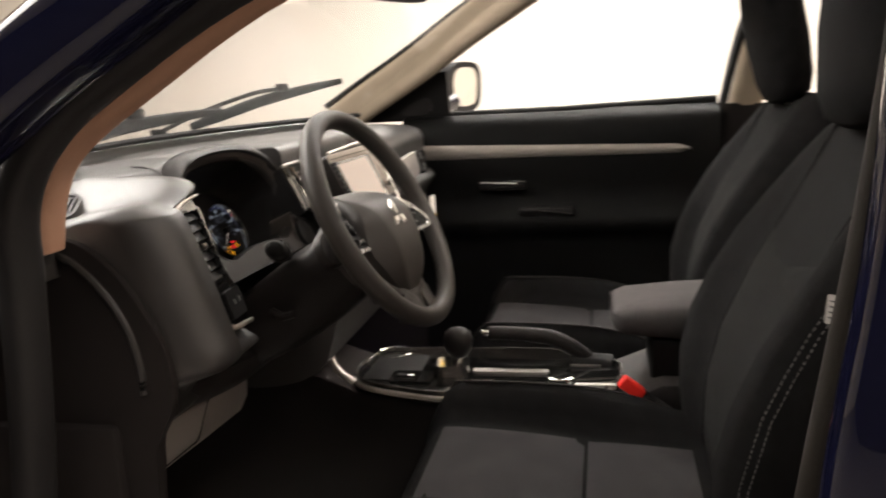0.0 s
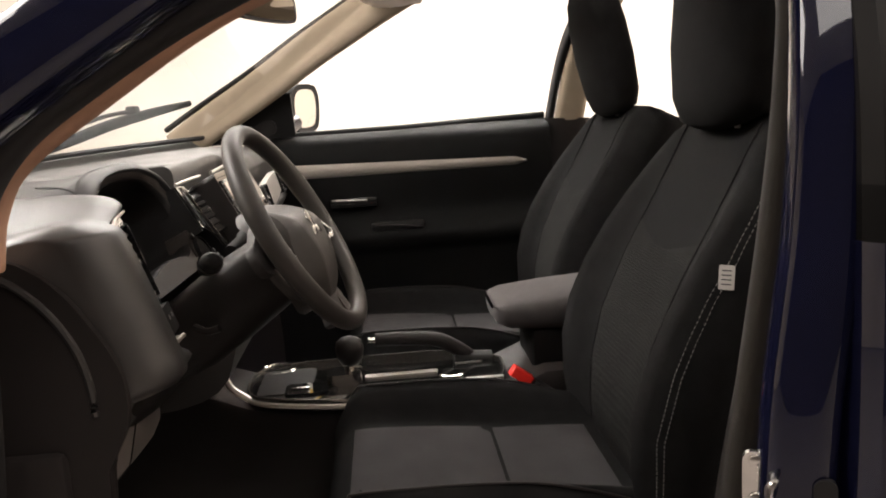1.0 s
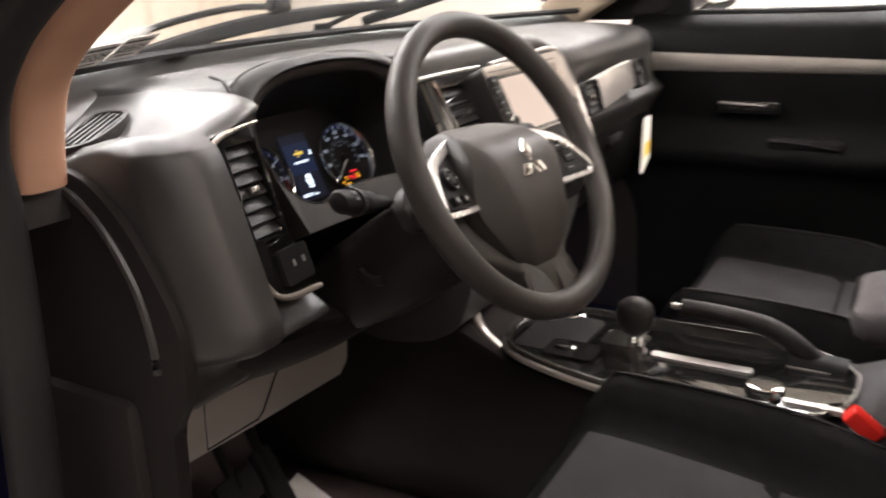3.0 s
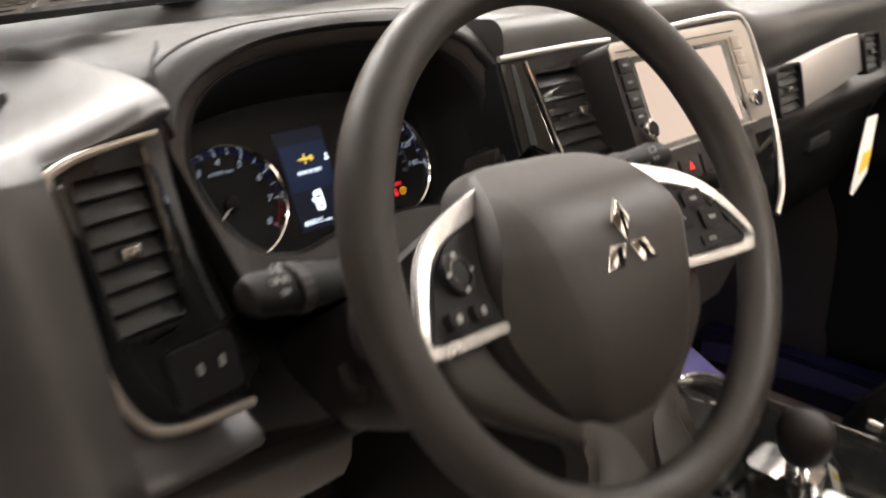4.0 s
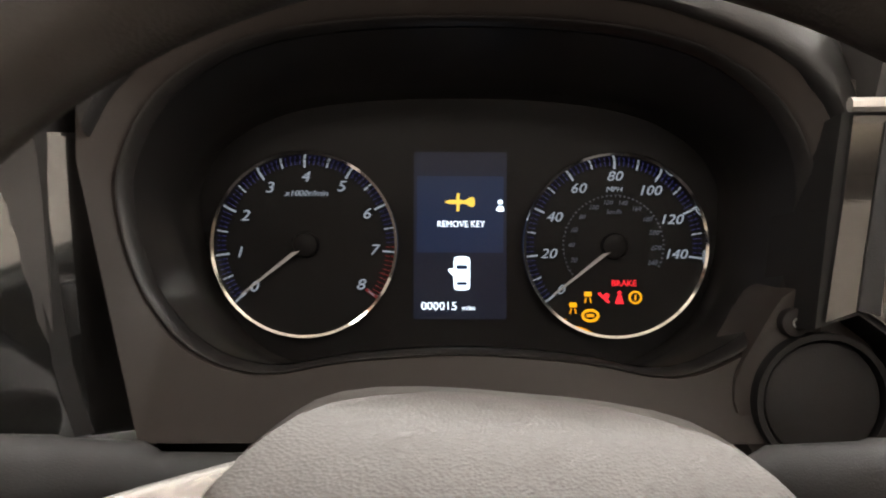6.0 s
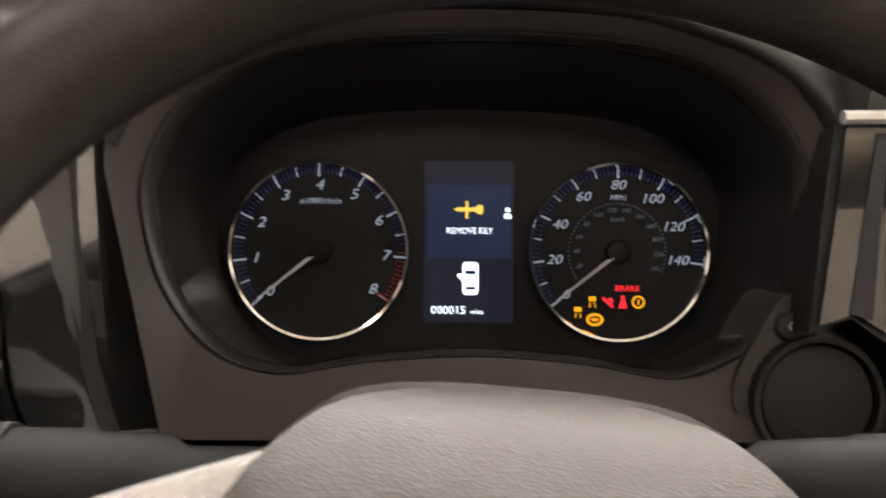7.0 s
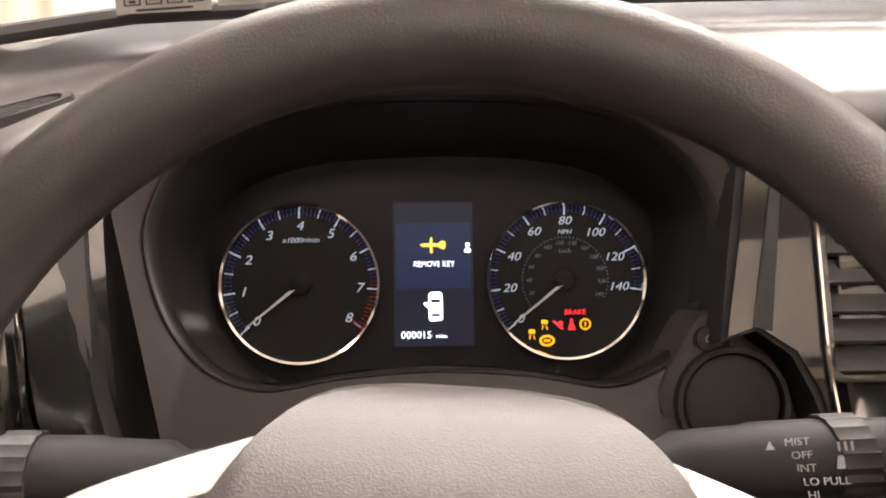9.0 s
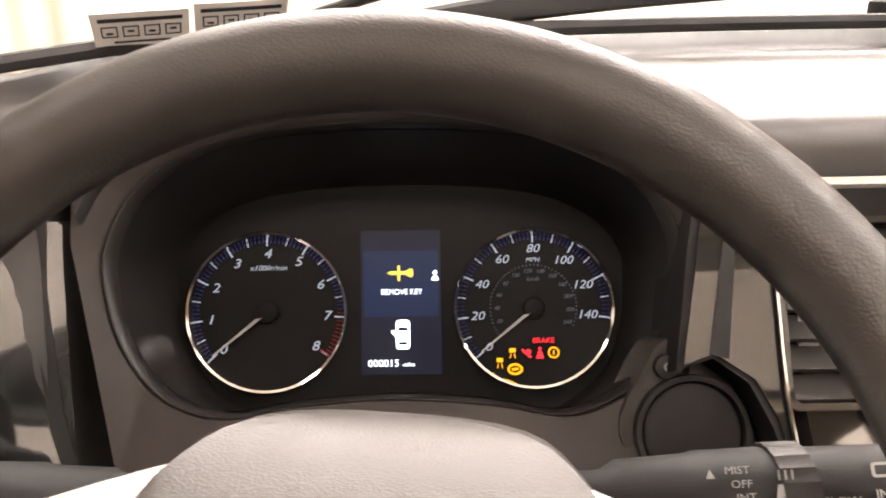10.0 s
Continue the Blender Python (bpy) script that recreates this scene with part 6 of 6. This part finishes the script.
brake = thing("handbrake", (0.04, -0.25, 0.778), "black leather handbrake lever with bright button", "handbrake")
path = spline([(0.042, -0.30, 0.765), (0.042, -0.262, 0.800), (0.042, -0.215, 0.826), (0.042, -0.15, 0.834), (0.043, -0.085, 0.836)], 6)
part("grip", tube(path, lambda s: 0.017 - 0.003 * s, 14), HARD, brake, "black leather grip", 80)
part("release_button", tube([V(0.043, -0.086, 0.836), V(0.043, -0.070, 0.836)], 0.006, 10), CHROME, brake, "bright release button")
part("gaiter", tube([V(0.042, -0.33, 0.770), V(0.042, -0.25, 0.780)], lambda s: 0.03 - 0.006 * s, 12, flat=0.7), BLACK, brake, "black gaiter")

arm = thing("armrest", (0.0, -0.52, 0.80), "grey cloth centre armrest on black storage box", "armrest")
rows = []
for y, w, zl, zh in ((-0.328, 0.060, 0.888, 0.906), (-0.338, 0.082, 0.874, 0.920), (-0.36, 0.092, 0.866, 0.928), (-0.45, 0.098, 0.860, 0.938), (-0.60, 0.100, 0.860, 0.946), (-0.655, 0.096, 0.862, 0.944), (-0.67, 0.08, 0.87, 0.936)):
    rows.append(chaikin([V(w, y, zh), V(-w, y, zh), V(-w - 0.004, y, zl + 0.035), V(-w + 0.012, y, zl), V(w - 0.012, y, zl), V(w + 0.004, y, zl + 0.035)], 2, True, 0.2))
part("lid", loft(rows), ARMCLOTH, arm, "padded grey cloth lid", 70)
part("storage_box", box((-0.085, -0.655, 0.76), (0.085, -0.40, 0.868), 0.015), DOORTRIM, arm, "black storage box")


# ---- seats ----
def seat(cx, name, label, dy, lean, thin=1.0):
    th = thing(name, (cx, -0.35, 0.40), label, "car seat", "front seats")

    def back_mid(z):
        return dy + float(np.interp(z, [0.70, 0.78, 0.86, 0.95, 1.05, 1.15, 1.29], [-0.452, -0.448, -0.453, -0.475, -0.521, -0.578, -0.655]))

    def half(z):
        return float(np.interp(z, [0.70, 0.80, 0.95, 1.10, 1.20, 1.26, 1.29], [0.245, 0.258, 0.268, 0.258, 0.232, 0.195, 0.150]))

    def bolster(z):
        return float(np.interp(z, [0.70, 0.85, 1.0, 1.12, 1.22, 1.29], [0.025, 0.042, 0.042, 0.030, 0.010, 0.0]))

    def front(x, z, lift=0.0):
        """A place on the front of the backrest, x from the seat's middle."""
        q = min(1.0, abs(x) / half(z))
        s = max(0.0, (q - 0.52) / 0.34)
        s = min(1.0, s)
        s = s * s * (3 - 2 * s)
        e = max(0.0, (q - 0.86) / 0.14)
        fwd = bolster(z) * s - (bolster(z) + 0.05) * e * e + lift
        return V(cx + x, back_mid(z) + fwd * 0.9, z + fwd * 0.3)

    rows = []
    zs = [0.70, 0.74, 0.80, 0.87, 0.94, 1.01, 1.08, 1.14, 1.20, 1.245, 1.27, 1.285, 1.292]
    for z in zs:
        top = max(0.0, (z - 1.25) / 0.042)
        thick = 0.135 * (1 - 0.55 * top * top)
        ring = [front(half(z) * k / 12, z, -0.03 * top * top) for k in range(-12, 13)]
        w = half(z)
        ring += [V(cx + w * 0.97, back_mid(z) - thick * 0.6, z - 0.01), V(cx + w * 0.80, back_mid(z) - thick, z - 0.02), V(cx, back_mid(z) - thick * 1.1, z - 0.02), V(cx - w * 0.80, back_mid(z) - thick, z - 0.02), V(cx - w * 0.97, back_mid(z) - thick * 0.6, z - 0.01)]
        rows.append(ring)
    backrest = part("backrest", loft(rows), CLOTH, th, "black cloth backrest with side bolsters", 70)
    panel = []
    for i in range(14):
        z = 0.76 + 0.345 * i / 13
        w = 0.128 + 0.012 * i / 13
        dip = 0.0
        panel.append([front(-w + 2 * w * k / 10, z - (0.035 if i == 13 else 0.0) * (1 - abs(k - 5) / 5), 0.0035 if 0 < k < 10 and 0 < i < 13 else 0.0005) for k in range(11)])
    part("back_insert", loft(panel, False, False), MESHSHADED, backrest, "charcoal mesh insert")
    for s in (-1, 1):
        part("back_seam", tube([front(s * 0.134, 0.74 + 0.53 * k / 24, 0.0008) for k in range(25)], 0.0020, 6), CLOTH, backrest)
    for s in ((-1,) if cx < 0 else (1,)):
        stitches = bmesh.new()
        for off in (0.944, 0.956):
            for k in range(72):
                z = 0.735 + 0.50 * k / 72
                a, b = [front(s * half(h) * off, h, 0.0010) + V(s * 0.0008, 0, 0) for h in (z, z + 0.0042)]
                tube([a, b], 0.0006, 5, bm=stitches)
        tagged(part("stitching", stitches, THREAD, backrest, "pale double stitching"), kind="stuff")

    # cushion
    def cush_half(y):
        return float(np.interp(y, [-0.48, -0.30, -0.08, -0.01], [0.235, 0.258, 0.262, 0.235]))

    def top(x, y, lift=0.0):
        q = min(1.0, abs(x) / cush_half(y))
        s = min(1.0, max(0.0, (q - 0.56) / 0.26))
        s = s * s * (3 - 2 * s)
        e = max(0.0, (q - 0.84) / 0.16)
        base = 0.735 + 0.012 * math.sin((y + 0.48) / 0.46 * math.pi) + 0.03 * max(0, min(1, (y + 0.30) / 0.25))
        nose = max(0.0, (y + 0.055) / 0.05)
        rise = float(np.interp(y, [-0.48, -0.30, -0.05, 0.0], [0.03, 0.058, 0.045, 0.02]))
        return V(cx + x, y, base + rise * s - (rise + 0.05) * e * e - 0.045 * nose * nose + lift)

    rows = []
    for y in (-0.50, -0.46, -0.40, -0.32, -0.24, -0.16, -0.10, -0.06, -0.035, -0.015, -0.004):
        w = cush_half(y)
        ring = [top(w * k / 12, y) for k in range(-12, 13)]
        ring += [V(cx + w, y - 0.01, 0.64), V(cx + w * 0.9, y - 0.02, 0.60), V(cx - w * 0.9, y - 0.02, 0.60), V(cx - w, y - 0.01, 0.64)]
        rows.append(ring)
    cushion = part("cushion", loft(rows), CLOTH, th, "black cloth seat cushion with bolsters", 70)
    for a, b, tag in ((-0.285, -0.045, "cushion_insert"), (-0.455, -0.2868, "rear_insert")):
        panel = []
        for i in range(11):
            y = a + (b - a) * i / 10
            w = 0.122
            panel.append([top(-w + 2 * w * k / 10, y, 0.0045 if 0 < k < 10 and 0 < i < 10 else 0.0005) for k in range(11)])
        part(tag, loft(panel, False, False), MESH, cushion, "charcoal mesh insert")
    for s in (-1, 1):
        part("piping", tube([top(s * 0.215, -0.46 + 0.43 * k / 20, 0.001) for k in range(21)], 0.0022, 6), HARD, cushion)
    part("seat_base", box((cx - 0.22, -0.46, 0.43), (cx + 0.22, -0.06, 0.61), 0.03), BLACK, th, "black plastic seat base")
    for s in (-1, 1):
        part("rail", box((cx + s * 0.19 - 0.02, -0.52, 0.400), (cx + s * 0.19 + 0.02, 0.02, 0.432), 0.004), STEEL, th, "steel seat rail")

    # headrest
    rest = []
    for z, w, d in ((1.270, 0.085, 0.034), (1.280, 0.115, 0.052), (1.315, 0.136, 0.064), (1.40, 0.146, 0.070), (1.48, 0.143, 0.068), (1.545, 0.128, 0.058), (1.575, 0.100, 0.042), (1.585, 0.06, 0.022)):
        y = dy - 0.645 + lean * (z - 1.30)
        rest.append([V(cx + w * math.copysign(abs(math.cos(a)) ** 0.75, math.cos(a)), y + d * thin * math.copysign(abs(math.sin(a)) ** 0.9, math.sin(a)), z - 0.012 * math.sin(a)) for a in [2 * math.pi * k / 28 for k in range(28)]])
    head = part("headrest", loft(rest), CLOTH, th, "black cloth headrest", 80)
    for s in (-1, 1):
        part("post", tube([V(cx + s * 0.055, dy - 0.640, 1.26), V(cx + s * 0.055, dy - 0.648, 1.31)], 0.0045, 10), SATIN, head, "chrome headrest post")
        part("post_collar", prism(ring2(0.013, 16), Matrix.Translation((cx + s * 0.055, dy - 0.642, 1.283)), -0.01, 0.008, 0.003), BLACK, head)
    return th, front, half


driver, dfront, dhalf = seat(-0.39, "driver_car_seat", "black cloth driver's seat with charcoal mesh inserts", -0.025, -0.06)
passenger, pfront, phalf = seat(0.40, "front_car_seat", "black cloth front passenger seat with charcoal mesh inserts", -0.07, 0.20, 0.80)

tag_at = dfront(-dhalf(1.083) * 0.955, 1.083) + V(-0.004, 0.005, 0.0)
label_tag = thing("airbag_tag", tag_at, "small white cloth tag sewn into the seat's side seam", "label tag")
m = axes(tag_at, (-0.62, -0.78, 0.0), (0.0, -0.3, 0.95))
part("cloth", prism(rrect(0.020, 0.032, 0.002), m, -0.001, 0.001), TAGCLOTH, label_tag)
for k in range(4):
    part("print_bar", prism(rrect(0.013, 0.0016, 0.0004, 2, 0, -0.009 + 0.006 * k), m, 0.001, 0.0013), INK, label_tag)


def buckle(at, way, name="seat_belt_buckle"):
    th = thing(name, at, "black seat belt buckle with red release button", "seat belt buckle")
    m = axes(at, (1, 0, 0), way)
    part("stalk", prism(rrect(0.034, 0.12, 0.008, 4, 0, -0.075), m, -0.008, 0.008, 0.003), BLACK, th)
    part("button", prism(rrect(0.024, 0.046, 0.005, 4, 0, 0.010), m, -0.010, 0.010, 0.003), RED, th, "red release button")
    return th


buckle((-0.158, -0.372, 0.795), (0.0, 0.80, 0.60))

rear = thing("bench", (0, -1.30, 0.40), "black cloth rear bench seat", "car seat")
part("backrest", box((-0.66, -1.62, 0.62), (0.66, -1.46, 1.16), 0.05, None, 3), CLOTH, rear, "black cloth bench back")
part("cushion", box((-0.66, -1.50, 0.40), (0.66, -0.98, 0.70), 0.05, None, 3), CLOTH, rear, "black cloth bench cushion")
